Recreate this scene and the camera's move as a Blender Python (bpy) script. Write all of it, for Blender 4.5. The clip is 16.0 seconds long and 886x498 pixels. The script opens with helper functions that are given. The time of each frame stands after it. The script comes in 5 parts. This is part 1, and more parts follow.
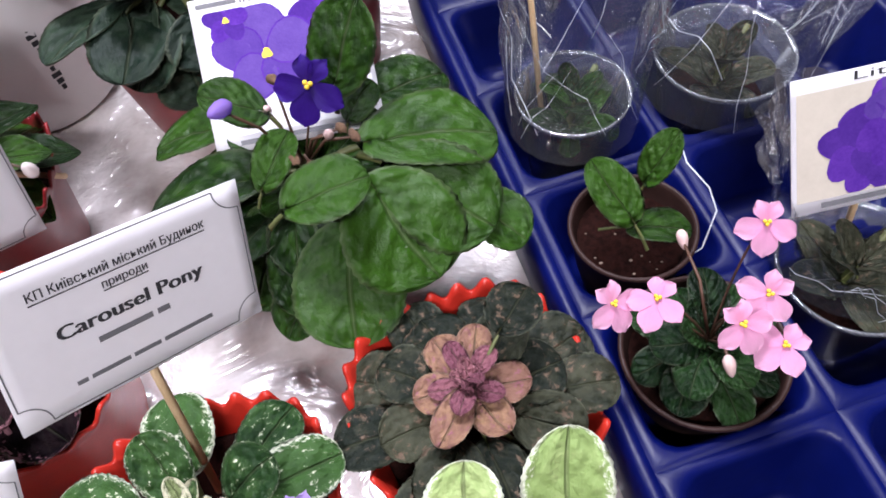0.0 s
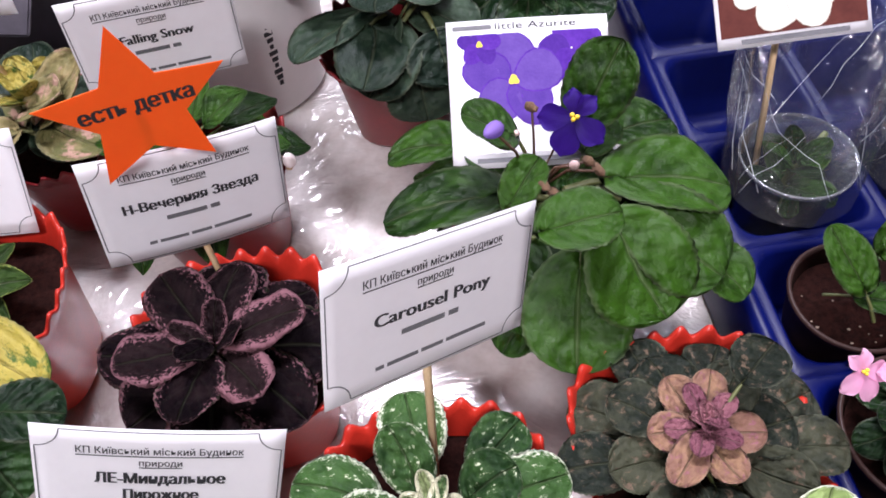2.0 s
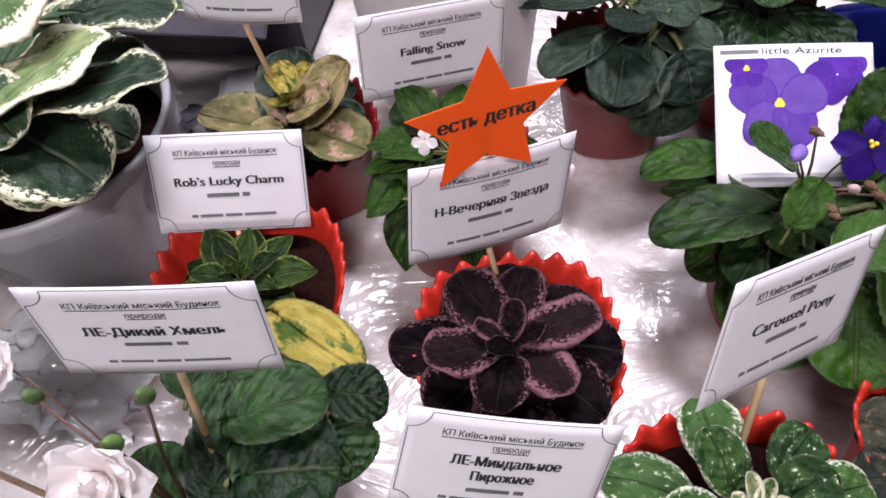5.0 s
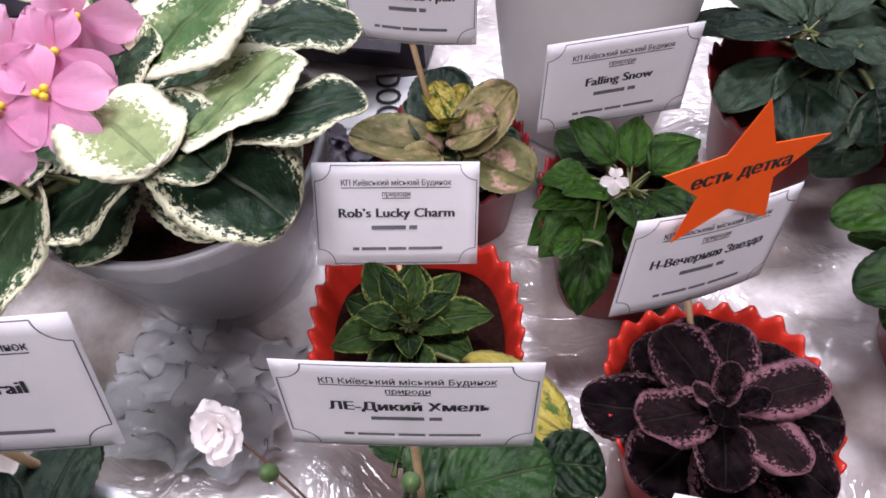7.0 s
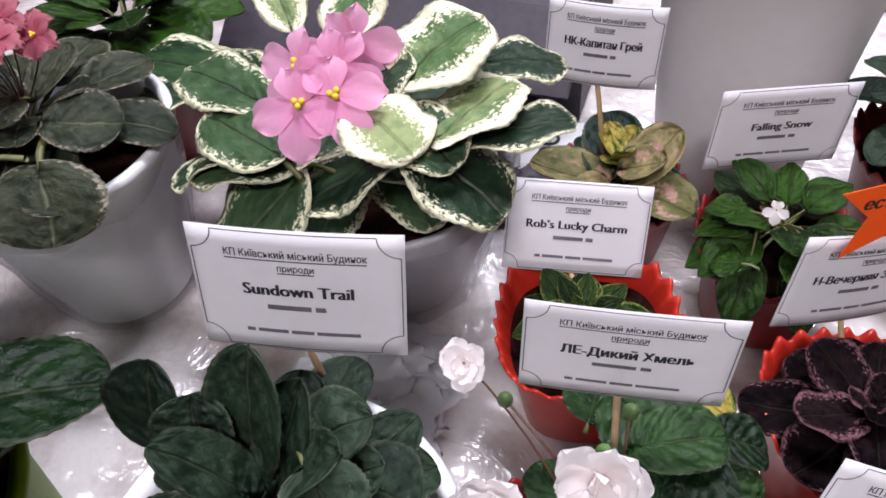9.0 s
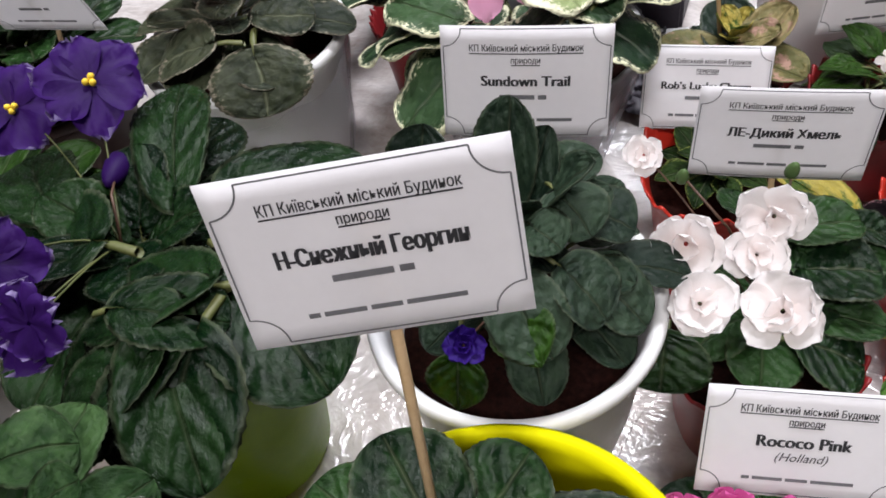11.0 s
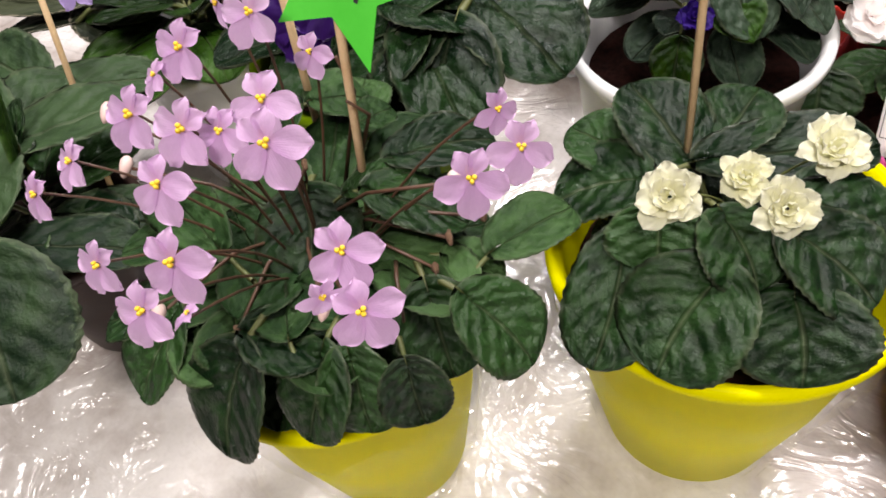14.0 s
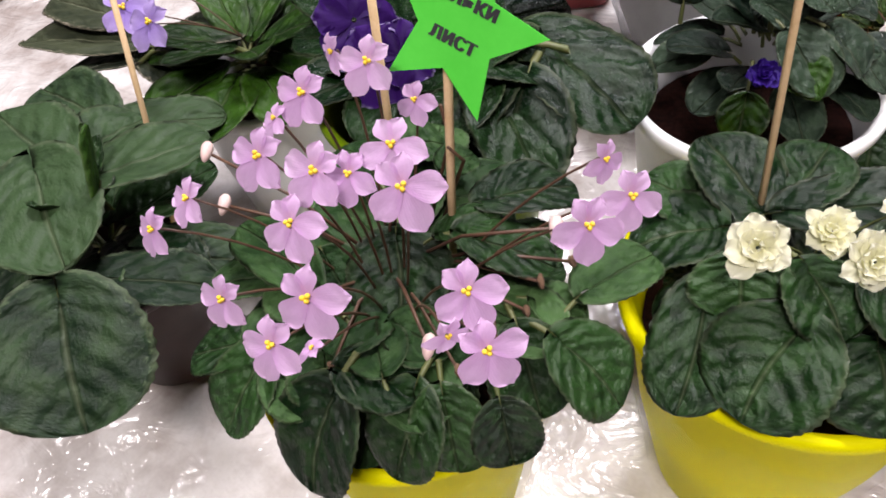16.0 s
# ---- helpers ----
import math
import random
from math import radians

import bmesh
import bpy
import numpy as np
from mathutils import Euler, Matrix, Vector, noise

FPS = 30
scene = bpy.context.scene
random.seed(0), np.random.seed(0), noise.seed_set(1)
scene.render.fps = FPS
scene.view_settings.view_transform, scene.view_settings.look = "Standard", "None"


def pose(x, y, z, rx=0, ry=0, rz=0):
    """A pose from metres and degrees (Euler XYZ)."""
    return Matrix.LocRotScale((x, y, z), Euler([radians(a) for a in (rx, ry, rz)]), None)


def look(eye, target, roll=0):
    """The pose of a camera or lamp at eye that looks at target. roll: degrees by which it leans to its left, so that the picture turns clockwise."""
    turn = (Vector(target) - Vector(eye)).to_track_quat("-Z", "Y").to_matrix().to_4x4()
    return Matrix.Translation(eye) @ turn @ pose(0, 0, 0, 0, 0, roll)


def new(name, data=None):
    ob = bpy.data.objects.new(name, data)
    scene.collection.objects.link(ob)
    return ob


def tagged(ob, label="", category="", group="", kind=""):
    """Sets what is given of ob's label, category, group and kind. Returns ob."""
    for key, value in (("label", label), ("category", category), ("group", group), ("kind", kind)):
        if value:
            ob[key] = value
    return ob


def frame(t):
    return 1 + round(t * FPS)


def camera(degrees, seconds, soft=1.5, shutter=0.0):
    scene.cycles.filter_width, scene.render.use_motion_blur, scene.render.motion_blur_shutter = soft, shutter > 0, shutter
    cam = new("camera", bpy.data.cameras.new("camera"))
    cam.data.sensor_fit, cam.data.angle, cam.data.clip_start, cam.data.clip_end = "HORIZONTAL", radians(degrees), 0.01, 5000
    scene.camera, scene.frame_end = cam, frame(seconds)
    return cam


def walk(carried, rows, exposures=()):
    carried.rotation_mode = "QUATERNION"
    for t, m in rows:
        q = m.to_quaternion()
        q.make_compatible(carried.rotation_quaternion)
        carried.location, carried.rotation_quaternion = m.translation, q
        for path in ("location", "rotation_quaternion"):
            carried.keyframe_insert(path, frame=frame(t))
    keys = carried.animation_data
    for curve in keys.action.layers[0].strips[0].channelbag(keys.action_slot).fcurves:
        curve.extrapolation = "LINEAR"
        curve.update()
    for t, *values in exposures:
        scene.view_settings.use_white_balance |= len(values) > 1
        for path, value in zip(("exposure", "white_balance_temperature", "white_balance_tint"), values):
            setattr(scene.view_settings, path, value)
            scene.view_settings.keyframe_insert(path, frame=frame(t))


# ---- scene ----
cam = camera(60.9, 16.0, soft=1.7)
EXPO = 0.10
PATH = [
    (0, (0.19, 0.343, 0.351), (0.118, 1.423, -1.33), -8.9),
    (0.5, (0.169, 0.348, 0.355), (0.083, 1.444, -1.316), -7.2),
    (1, (0.15, 0.348, 0.361), (0.006, 1.462, -1.294), -7.1),
    (1.5, (0.134, 0.344, 0.362), (-0.056, 1.466, -1.282), -6.9),
    (2, (0.117, 0.335, 0.367), (-0.112, 1.467, -1.266), -6.8),
    (2.5, (0.103, 0.327, 0.367), (-0.157, 1.447, -1.269), -6.8),
    (3, (0.092, 0.322, 0.369), (-0.172, 1.441, -1.268), -6.5),
    (3.5, (0.081, 0.317, 0.369), (-0.173, 1.439, -1.267), -5.7),
    (4, (0.068, 0.314, 0.37), (-0.184, 1.442, -1.262), -5.4),
    (4.5, (0.046, 0.309, 0.374), (-0.228, 1.437, -1.255), -5.9),
    (5, (0.009, 0.31, 0.393), (-0.323, 1.432, -1.228), -8.0),
    (5.1, (-0.005, 0.304, 0.396), (-0.346, 1.432, -1.22), -7.5),
    (7.3, (-0.087, 0.331, 0.392), (-0.407, 1.432, -1.247), -5.6),
    (7.5, (-0.085, 0.332, 0.395), (-0.446, 1.425, -1.241), -7.7),
    (8, (-0.095, 0.314, 0.404), (-0.519, 1.462, -1.178), -7.9),
    (10.4, (-0.145, 0.16, 0.433), (-0.844, 1.333, -1.028), -9.6),
    (10.5, (-0.145, 0.154, 0.433), (-0.839, 1.322, -1.034), -10.5),
    (10.8, (-0.147, 0.134, 0.432), (-0.841, 1.291, -1.044), -11.9),
    (11, (-0.15, 0.12, 0.425), (-0.808, 1.275, -1.069), -12.5),
    (11.2, (-0.147, 0.098, 0.425), (-0.789, 1.263, -1.068), -12.5),
    (11.5, (-0.144, 0.072, 0.412), (-0.76, 1.227, -1.1), -12.1),
    (11.7, (-0.142, 0.062, 0.412), (-0.751, 1.2, -1.116), -11.9),
    (12, (-0.139, 0.047, 0.403), (-0.749, 1.167, -1.137), -13.0),
    (12.2, (-0.139, 0.041, 0.398), (-0.738, 1.14, -1.162), -13.2),
    (12.5, (-0.14, 0.032, 0.396), (-0.735, 1.12, -1.174), -13.0),
    (13, (-0.144, 0.014, 0.398), (-0.774, 1.077, -1.175), -13.7),
    (13.5, (-0.17, -0.013, 0.399), (-0.832, 1.051, -1.16), -13.3),
    (14, (-0.197, -0.031, 0.41), (-0.859, 1.02, -1.158), -13.7),
    (14.5, (-0.209, -0.041, 0.416), (-0.882, 1.045, -1.123), -12.4),
    (15, (-0.213, -0.049, 0.428), (-0.906, 1.065, -1.082), -11.9),
    (15.5, (-0.218, -0.052, 0.426), (-0.916, 1.067, -1.078), -11.9),
    (16, (-0.224, -0.047, 0.42), (-0.911, 1.089, -1.076), -11.4),
]
walk(cam, [(t, look(eye, target, roll)) for t, eye, target, roll in PATH], exposures=[(0.0, EXPO + 0.04, 5900, 12), (3.0, EXPO - 0.06, 6100, 16), (4.5, EXPO - 0.18, 6150, 17), (8.0, EXPO - 0.42, 5950, 16), (10.5, EXPO - 0.42, 6200, 7), (11.5, EXPO - 0.52, 6300, 5), (12.5, EXPO - 0.70, 6700, 3), (13.0, EXPO - 0.38, 6750, 3), (13.5, EXPO - 0.18, 6800, 4), (14.5, EXPO - 0.14, 6650, 8), (16.0, EXPO - 0.08, 6450, 10)])

# ---- light: a closed hall with ceiling panels ----
world = bpy.data.worlds.new("hall_air")
scene.world = world
world.use_nodes = True
world.node_tree.nodes["Background"].inputs[0].default_value = (0.95, 0.93, 1.0, 1)
world.node_tree.nodes["Background"].inputs[1].default_value = 0.004


def panel(x, y, w, h, power, colour):
    data = bpy.data.lights.new("ceiling_panel", "AREA")
    data.shape, data.size, data.size_y, data.energy, data.color = "RECTANGLE", w, h, power, colour
    ob = new("ceiling_panel", data)
    ob.matrix_basis = pose(x, y, 2.72)
    return ob


panel(-0.05, 1.25, 0.9, 0.4, 112, (0.99, 0.93, 0.97))
panel(0.0, 2.85, 1.9, 0.6, 86, (0.96, 0.94, 1.0))
panel(-1.7, 0.3, 0.3, 1.0, 22, (1.0, 0.94, 0.95))
panel(0.2, -1.2, 1.0, 0.3, 100, (1.0, 0.91, 0.90))

# ---- materials ----


def nodes_of(name):
    m = bpy.data.materials.new(name)
    m.use_nodes = True
    nt = m.node_tree
    return m, nt, nt.nodes["Principled BSDF"]


def link(nt, a, b):
    nt.links.new(a, b)


def add(nt, kind, **inputs):
    n = nt.nodes.new(kind)
    for k, v in inputs.items():
        n.inputs[k.replace("_", " ")].default_value = v
    return n


def calc(nt, op, a, b=None, c=None, clamp=False):
    n = nt.nodes.new("ShaderNodeMath")
    n.operation, n.use_clamp = op, clamp
    for i, v in enumerate((a, b, c)):
        if v is None:
            continue
        if isinstance(v, (int, float)):
            n.inputs[i].default_value = v
        else:
            link(nt, v, n.inputs[i])
    return n.outputs[0]


def blend(nt, fac, a, b):
    n = nt.nodes.new("ShaderNodeMix")
    n.data_type = "RGBA"
    for sock, v in ((n.inputs[0], fac), (n.inputs[6], a), (n.inputs[7], b)):
        if isinstance(v, (int, float)):
            sock.default_value = v
        elif isinstance(v, tuple):
            sock.default_value = (*v, 1)
        else:
            link(nt, v, sock)
    return n.outputs[2]


def noise_of(nt, scale, detail=3.0, rough=0.6, vector=None):
    n = add(nt, "ShaderNodeTexNoise", Scale=scale, Detail=detail, Roughness=rough)
    if vector is not None:
        link(nt, vector, n.inputs["Vector"])
    return n.outputs["Fac"]


def bump(nt, height, strength, distance, target):
    n = add(nt, "ShaderNodeBump", Strength=strength, Distance=distance)
    link(nt, height, n.inputs["Height"])
    link(nt, n.outputs[0], target.inputs["Normal"])


def spots(nt, fac, low, high):
    return calc(nt, "MULTIPLY", calc(nt, "SUBTRACT", fac, low), 1.0 / (high - low), clamp=True)


def simple(name, a, b, rough=0.5, scale=60, metal=0.0, relief=0.15, depth=0.001, coat=0.0, spec=0.5, thin=0.0):
    m, nt, p = nodes_of(name)
    pos = nt.nodes.new("ShaderNodeNewGeometry").outputs["Position"]
    f = noise_of(nt, scale, 5, 0.6, pos)
    f2 = noise_of(nt, scale * 7, 3, 0.6, pos)
    mix = spots(nt, calc(nt, "ADD", calc(nt, "MULTIPLY", f, 0.7), calc(nt, "MULTIPLY", f2, 0.3)), 0.3, 0.7)
    colour = blend(nt, mix, a, b)
    link(nt, colour, p.inputs["Base Color"])
    if thin:
        glow, both = nt.nodes.new("ShaderNodeBsdfTranslucent"), nt.nodes.new("ShaderNodeMixShader")
        both.inputs[0].default_value = thin
        link(nt, colour, glow.inputs[0])
        link(nt, p.outputs[0], both.inputs[1])
        link(nt, glow.outputs[0], both.inputs[2])
        link(nt, both.outputs[0], nt.nodes["Material Output"].inputs["Surface"])
    p.inputs["Roughness"].default_value, p.inputs["Metallic"].default_value = rough, metal
    p.inputs["Coat Weight"].default_value, p.inputs["Specular IOR Level"].default_value = coat, spec
    bump(nt, calc(nt, "ADD", f, f2), relief, depth, p)
    return m


def leaf_material(name, dark, light, rib=0.35, margin=None, reach=0.8, fleck=None, fleck_low=0.62, rough=0.42, under=None, veins=0.3, fuzz=0.0, gloss=0.18, patch=9.0, feather=0.9, stray=0.0):
    """A violet's leaf: mottled green, paler rib and veins, and where given a margin or flecks of another colour."""
    m, nt, p = nodes_of(name)
    tc = nt.nodes.new("ShaderNodeTexCoord")
    sep = nt.nodes.new("ShaderNodeSeparateXYZ")
    link(nt, tc.outputs["UV"], sep.inputs[0])
    info = nt.nodes.new("ShaderNodeObjectInfo")
    shift = nt.nodes.new("ShaderNodeVectorMath")
    shift.operation = "ADD"
    link(nt, tc.outputs["UV"], shift.inputs[0])
    comb = nt.nodes.new("ShaderNodeCombineXYZ")
    link(nt, calc(nt, "MULTIPLY", info.outputs["Random"], 37.0), comb.inputs[0])
    link(nt, calc(nt, "MULTIPLY", info.outputs["Random"], 91.0), comb.inputs[1])
    link(nt, comb.outputs[0], shift.inputs[1])
    spot = shift.outputs[0]
    side = calc(nt, "ABSOLUTE", calc(nt, "MULTIPLY_ADD", sep.outputs[0], 2.0, -1.0))
    along = sep.outputs[1]
    big, fine = noise_of(nt, 3.5, 4, 0.6, spot), noise_of(nt, 22, 4, 0.65, spot)
    grain = noise_of(nt, 130, 2, 0.6, spot)
    tone = calc(nt, "ADD", calc(nt, "MULTIPLY", big, 0.78), calc(nt, "MULTIPLY", fine, 0.22))
    tone = calc(nt, "ADD", tone, calc(nt, "MULTIPLY_ADD", info.outputs["Random"], 0.36, -0.18))
    col = blend(nt, spots(nt, tone, 0.36, 0.66), dark, light)
    # side veins run out and forward from the rib
    run = calc(nt, "MULTIPLY_ADD", side, -0.42, along)
    run = calc(nt, "ADD", run, calc(nt, "MULTIPLY_ADD", noise_of(nt, 6, 3, 0.6, spot), 0.16, -0.08))
    wave = calc(nt, "SINE", calc(nt, "MULTIPLY", run, 34.0))
    vein = calc(nt, "POWER", calc(nt, "MULTIPLY_ADD", wave, 0.5, 0.5), 14.0)
    ribline = spots(nt, side, 0.06, 0.0)
    line = calc(nt, "MAXIMUM", ribline, calc(nt, "MULTIPLY", vein, 0.10))
    pale = tuple(min(1.0, 0.5 * (v + w) + 0.09) for v, w in zip(light, (0.5, 0.55, 0.3)))
    col = blend(nt, calc(nt, "MULTIPLY", line, rib), col, pale)
    rimline = spots(nt, calc(nt, "MAXIMUM", side, calc(nt, "MULTIPLY_ADD", along, 6.0, -5.02)), 0.90, 0.99)
    col = blend(nt, calc(nt, "MULTIPLY", rimline, 0.16), col, pale)
    if fleck:
        f = noise_of(nt, patch, 6, 0.75, spot)
        col = blend(nt, spots(nt, f, fleck_low, fleck_low + 0.06), col, fleck)
    if margin:
        edge = calc(nt, "MAXIMUM", side, calc(nt, "MULTIPLY_ADD", along, 4.0, -3.0))
        edge = calc(nt, "ADD", edge, calc(nt, "MULTIPLY_ADD", fine, feather, -0.5 * feather))
        edge = calc(nt, "ADD", edge, calc(nt, "MULTIPLY_ADD", grain, 0.3, -0.15))
        edge = calc(nt, "ADD", edge, calc(nt, "MULTIPLY_ADD", info.outputs["Random"], stray, -0.5 * stray))
        col = blend(nt, spots(nt, edge, reach, reach + 0.12), col, margin)
    link(nt, col, p.inputs["Base Color"])
    p.inputs["Roughness"].default_value = rough
    p.inputs["Specular IOR Level"].default_value = gloss
    p.inputs["Sheen Weight"].default_value = fuzz
    p.inputs["Sheen Roughness"].default_value = 0.4
    p.inputs["Subsurface Weight"].default_value = 0.0
    relief = calc(nt, "ADD", calc(nt, "ADD", calc(nt, "MULTIPLY", fine, 0.30), calc(nt, "MULTIPLY", big, 0.9)), calc(nt, "MULTIPLY", calc(nt, "MULTIPLY_ADD", wave, 0.5, 0.5), -0.42 * veins))
    relief = calc(nt, "ADD", relief, calc(nt, "MULTIPLY", grain, 0.07))
    cell = add(nt, "ShaderNodeTexVoronoi", Scale=7.5, Randomness=0.9)
    cell.feature = "SMOOTH_F1"
    link(nt, spot, cell.inputs["Vector"])
    relief = calc(nt, "SUBTRACT", relief, calc(nt, "MULTIPLY", cell.outputs["Distance"], 1.2))
    relief = calc(nt, "SUBTRACT", relief, calc(nt, "MULTIPLY", ribline, 0.8))
    link(nt, calc(nt, "MULTIPLY_ADD", fine, 0.35, rough - 0.17), p.inputs["Roughness"])
    bump(nt, relief, 0.85, 0.0026, p)
    return m


def petal_material(name, inner, outer, rim=None, rough=0.55):
    m, nt, p = nodes_of(name)
    tc = nt.nodes.new("ShaderNodeTexCoord")
    sep = nt.nodes.new("ShaderNodeSeparateXYZ")
    link(nt, tc.outputs["UV"], sep.inputs[0])
    info = nt.nodes.new("ShaderNodeObjectInfo")
    along = sep.outputs[1]
    stripe = calc(nt, "SINE", calc(nt, "MULTIPLY", sep.outputs[0], 70.0))
    f = noise_of(nt, 9, 3, 0.6, tc.outputs["UV"])
    mix = calc(nt, "ADD", calc(nt, "MULTIPLY", along, 0.9), calc(nt, "MULTIPLY_ADD", f, 0.5, -0.25), clamp=True)
    mix = calc(nt, "ADD", mix, calc(nt, "MULTIPLY_ADD", info.outputs["Random"], 0.3, -0.15), clamp=True)
    col = blend(nt, mix, inner, outer)
    if rim:
        col = blend(nt, spots(nt, calc(nt, "ADD", along, calc(nt, "MULTIPLY", f, 0.3)), 0.98, 1.12), col, rim)
    link(nt, col, p.inputs["Base Color"])
    p.inputs["Roughness"].default_value = rough
    p.inputs["Specular IOR Level"].default_value = 0.2
    glow, both = nt.nodes.new("ShaderNodeBsdfTranslucent"), nt.nodes.new("ShaderNodeMixShader")
    both.inputs[0].default_value = 0.45
    link(nt, col, glow.inputs[0])
    link(nt, p.outputs[0], both.inputs[1])
    link(nt, glow.outputs[0], both.inputs[2])
    link(nt, both.outputs[0], nt.nodes["Material Output"].inputs["Surface"])
    bump(nt, calc(nt, "ADD", calc(nt, "MULTIPLY", stripe, 0.08), f), 0.25, 0.0006, p)
    return m


def clear_plastic(name, tint, haze, gloss=0.12, rough=0.06, creases=0.0, edge=0.7):
    """Thin clear plastic: mostly see-through, a little milky, with glints."""
    m = bpy.data.materials.new(name)
    m.use_nodes = True
    nt = m.node_tree
    nt.nodes.remove(nt.nodes["Principled BSDF"])
    out = nt.nodes["Material Output"]
    see = nt.nodes.new("ShaderNodeBsdfTransparent")
    see.inputs[0].default_value = (*tint, 1)
    milk = nt.nodes.new("ShaderNodeBsdfDiffuse")
    milk.inputs[0].default_value = (0.75, 0.78, 0.82, 1)
    shine = nt.nodes.new("ShaderNodeBsdfGlossy")
    shine.inputs["Roughness"].default_value = rough
    first, second = nt.nodes.new("ShaderNodeMixShader"), nt.nodes.new("ShaderNodeMixShader")
    first.inputs[0].default_value = haze
    facing = nt.nodes.new("ShaderNodeLayerWeight")
    facing.inputs[0].default_value = 0.35
    link(nt, calc(nt, "MULTIPLY_ADD", facing.outputs["Fresnel"], edge, gloss, clamp=True), second.inputs[0])
    link(nt, see.outputs[0], first.inputs[1])
    link(nt, milk.outputs[0], first.inputs[2])
    link(nt, first.outputs[0], second.inputs[1])
    link(nt, shine.outputs[0], second.inputs[2])
    link(nt, second.outputs[0], out.inputs["Surface"])
    if creases:
        pos = nt.nodes.new("ShaderNodeNewGeometry").outputs["Position"]
        n = add(nt, "ShaderNodeBump", Strength=creases, Distance=0.004)
        link(nt, noise_of(nt, 45, 4, 0.6, pos), n.inputs["Height"])
        link(nt, n.outputs[0], shine.inputs["Normal"])
    return m


def film_cloth():
    """White cloth under a wrinkled, glossy clear film."""
    m, nt, p = nodes_of("filmed_tablecloth")
    pos = nt.nodes.new("ShaderNodeNewGeometry").outputs["Position"]
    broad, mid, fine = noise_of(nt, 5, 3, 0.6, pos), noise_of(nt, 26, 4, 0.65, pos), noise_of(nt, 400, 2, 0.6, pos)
    # brown-grey mottling puts uneven shade among the pots into the white cloth's colour
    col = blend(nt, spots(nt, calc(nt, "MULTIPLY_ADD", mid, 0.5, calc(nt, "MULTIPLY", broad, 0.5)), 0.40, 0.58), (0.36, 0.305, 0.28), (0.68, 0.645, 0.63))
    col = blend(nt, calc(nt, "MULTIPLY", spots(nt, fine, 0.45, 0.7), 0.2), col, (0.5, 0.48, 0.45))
    link(nt, col, p.inputs["Base Color"])
    p.inputs["Roughness"].default_value = 0.5
    p.inputs["Coat Weight"].default_value = 1.0
    p.inputs["Coat Roughness"].default_value = 0.17
    p.inputs["Coat IOR"].default_value = 2.1
    stretch = add(nt, "ShaderNodeMapping", Rotation=(0, 0, 0.7), Scale=(16.0, 24.0, 1.0))
    link(nt, pos, stretch.inputs["Vector"])
    folds = add(nt, "ShaderNodeTexNoise", Scale=1.0, Detail=3.0, Roughness=0.5, Distortion=2.2)
    link(nt, stretch.outputs[0], folds.inputs["Vector"])
    sharp = calc(nt, "ABSOLUTE", calc(nt, "MULTIPLY_ADD", folds.outputs["Fac"], 2.0, -1.0))
    h = calc(nt, "ADD", calc(nt, "MULTIPLY", broad, 2.2), calc(nt, "MULTIPLY", sharp, -0.34))
    h = calc(nt, "ADD", h, calc(nt, "MULTIPLY", mid, 0.08))
    b = add(nt, "ShaderNodeBump", Strength=0.8, Distance=0.013)
    link(nt, h, b.inputs["Height"])
    link(nt, b.outputs[0], p.inputs["Coat Normal"])
    bump(nt, calc(nt, "ADD", h, calc(nt, "MULTIPLY", fine, 0.1)), 0.25, 0.004, p)
    return m


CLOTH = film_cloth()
RED = simple("red_plastic", (0.36, 0.018, 0.010), (0.50, 0.03, 0.016), rough=0.32, relief=0.05)
DEEPRED = simple("deep_red_plastic", (0.16, 0.008, 0.012), (0.24, 0.014, 0.016), rough=0.4, relief=0.05)
YELLOW = simple("yellow_plastic", (0.66, 0.62, 0.0005), (0.74, 0.70, 0.001), rough=0.4, relief=0.05, scale=20, spec=0.02)
LIME = simple("lime_plastic", (0.13, 0.22, 0.003), (0.18, 0.28, 0.006), rough=0.4, relief=0.05, scale=20, spec=0.06)
BOWLGREY = simple("greyish_white_plastic", (0.36, 0.36, 0.38), (0.50, 0.50, 0.51), rough=0.35, relief=0.06, scale=30)
WHITE = simple("white_plastic", (0.72, 0.73, 0.74), (0.82, 0.82, 0.82), rough=0.3, relief=0.04, scale=25)
BLUE = simple("blue_plastic", (0.0009, 0.0025, 0.042), (0.0016, 0.004, 0.066), rough=0.36, relief=0.08, scale=30, spec=0.18)
BROWNPOT = simple("brown_plastic", (0.022, 0.012, 0.010), (0.04, 0.02, 0.017), rough=0.45, relief=0.06, spec=0.2)
SOIL = simple("soil", (0.008, 0.0025, 0.002), (0.060, 0.018, 0.013), rough=1.0, spec=0.1, scale=320, relief=1.0, depth=0.004)
GRIT = simple("perlite", (0.12, 0.07, 0.05), (0.30, 0.22, 0.17), rough=0.9, scale=300)
DRY = simple("dry_brown_petal", (0.06, 0.025, 0.015), (0.22, 0.13, 0.07), rough=0.9, scale=350, relief=0.8)
PAPER = simple("white_paper", (0.85, 0.84, 0.86), (0.90, 0.89, 0.91), rough=0.7, scale=40, relief=0.12, depth=0.0008, thin=0.35)
ORANGE = simple("orange_paper", (0.96, 0.19, 0.014), (1.0, 0.22, 0.02), rough=0.75, scale=40, relief=0.1, thin=0.5)
GREENPAPER = simple("green_paper", (0.06, 0.55, 0.03), (0.09, 0.64, 0.05), rough=0.7, scale=40, relief=0.1)
INK = simple("black_ink", (0.012, 0.012, 0.015), (0.03, 0.03, 0.035), rough=0.7)
GREYINK = simple("grey_ink", (0.10, 0.10, 0.11), (0.16, 0.16, 0.17), rough=0.7)
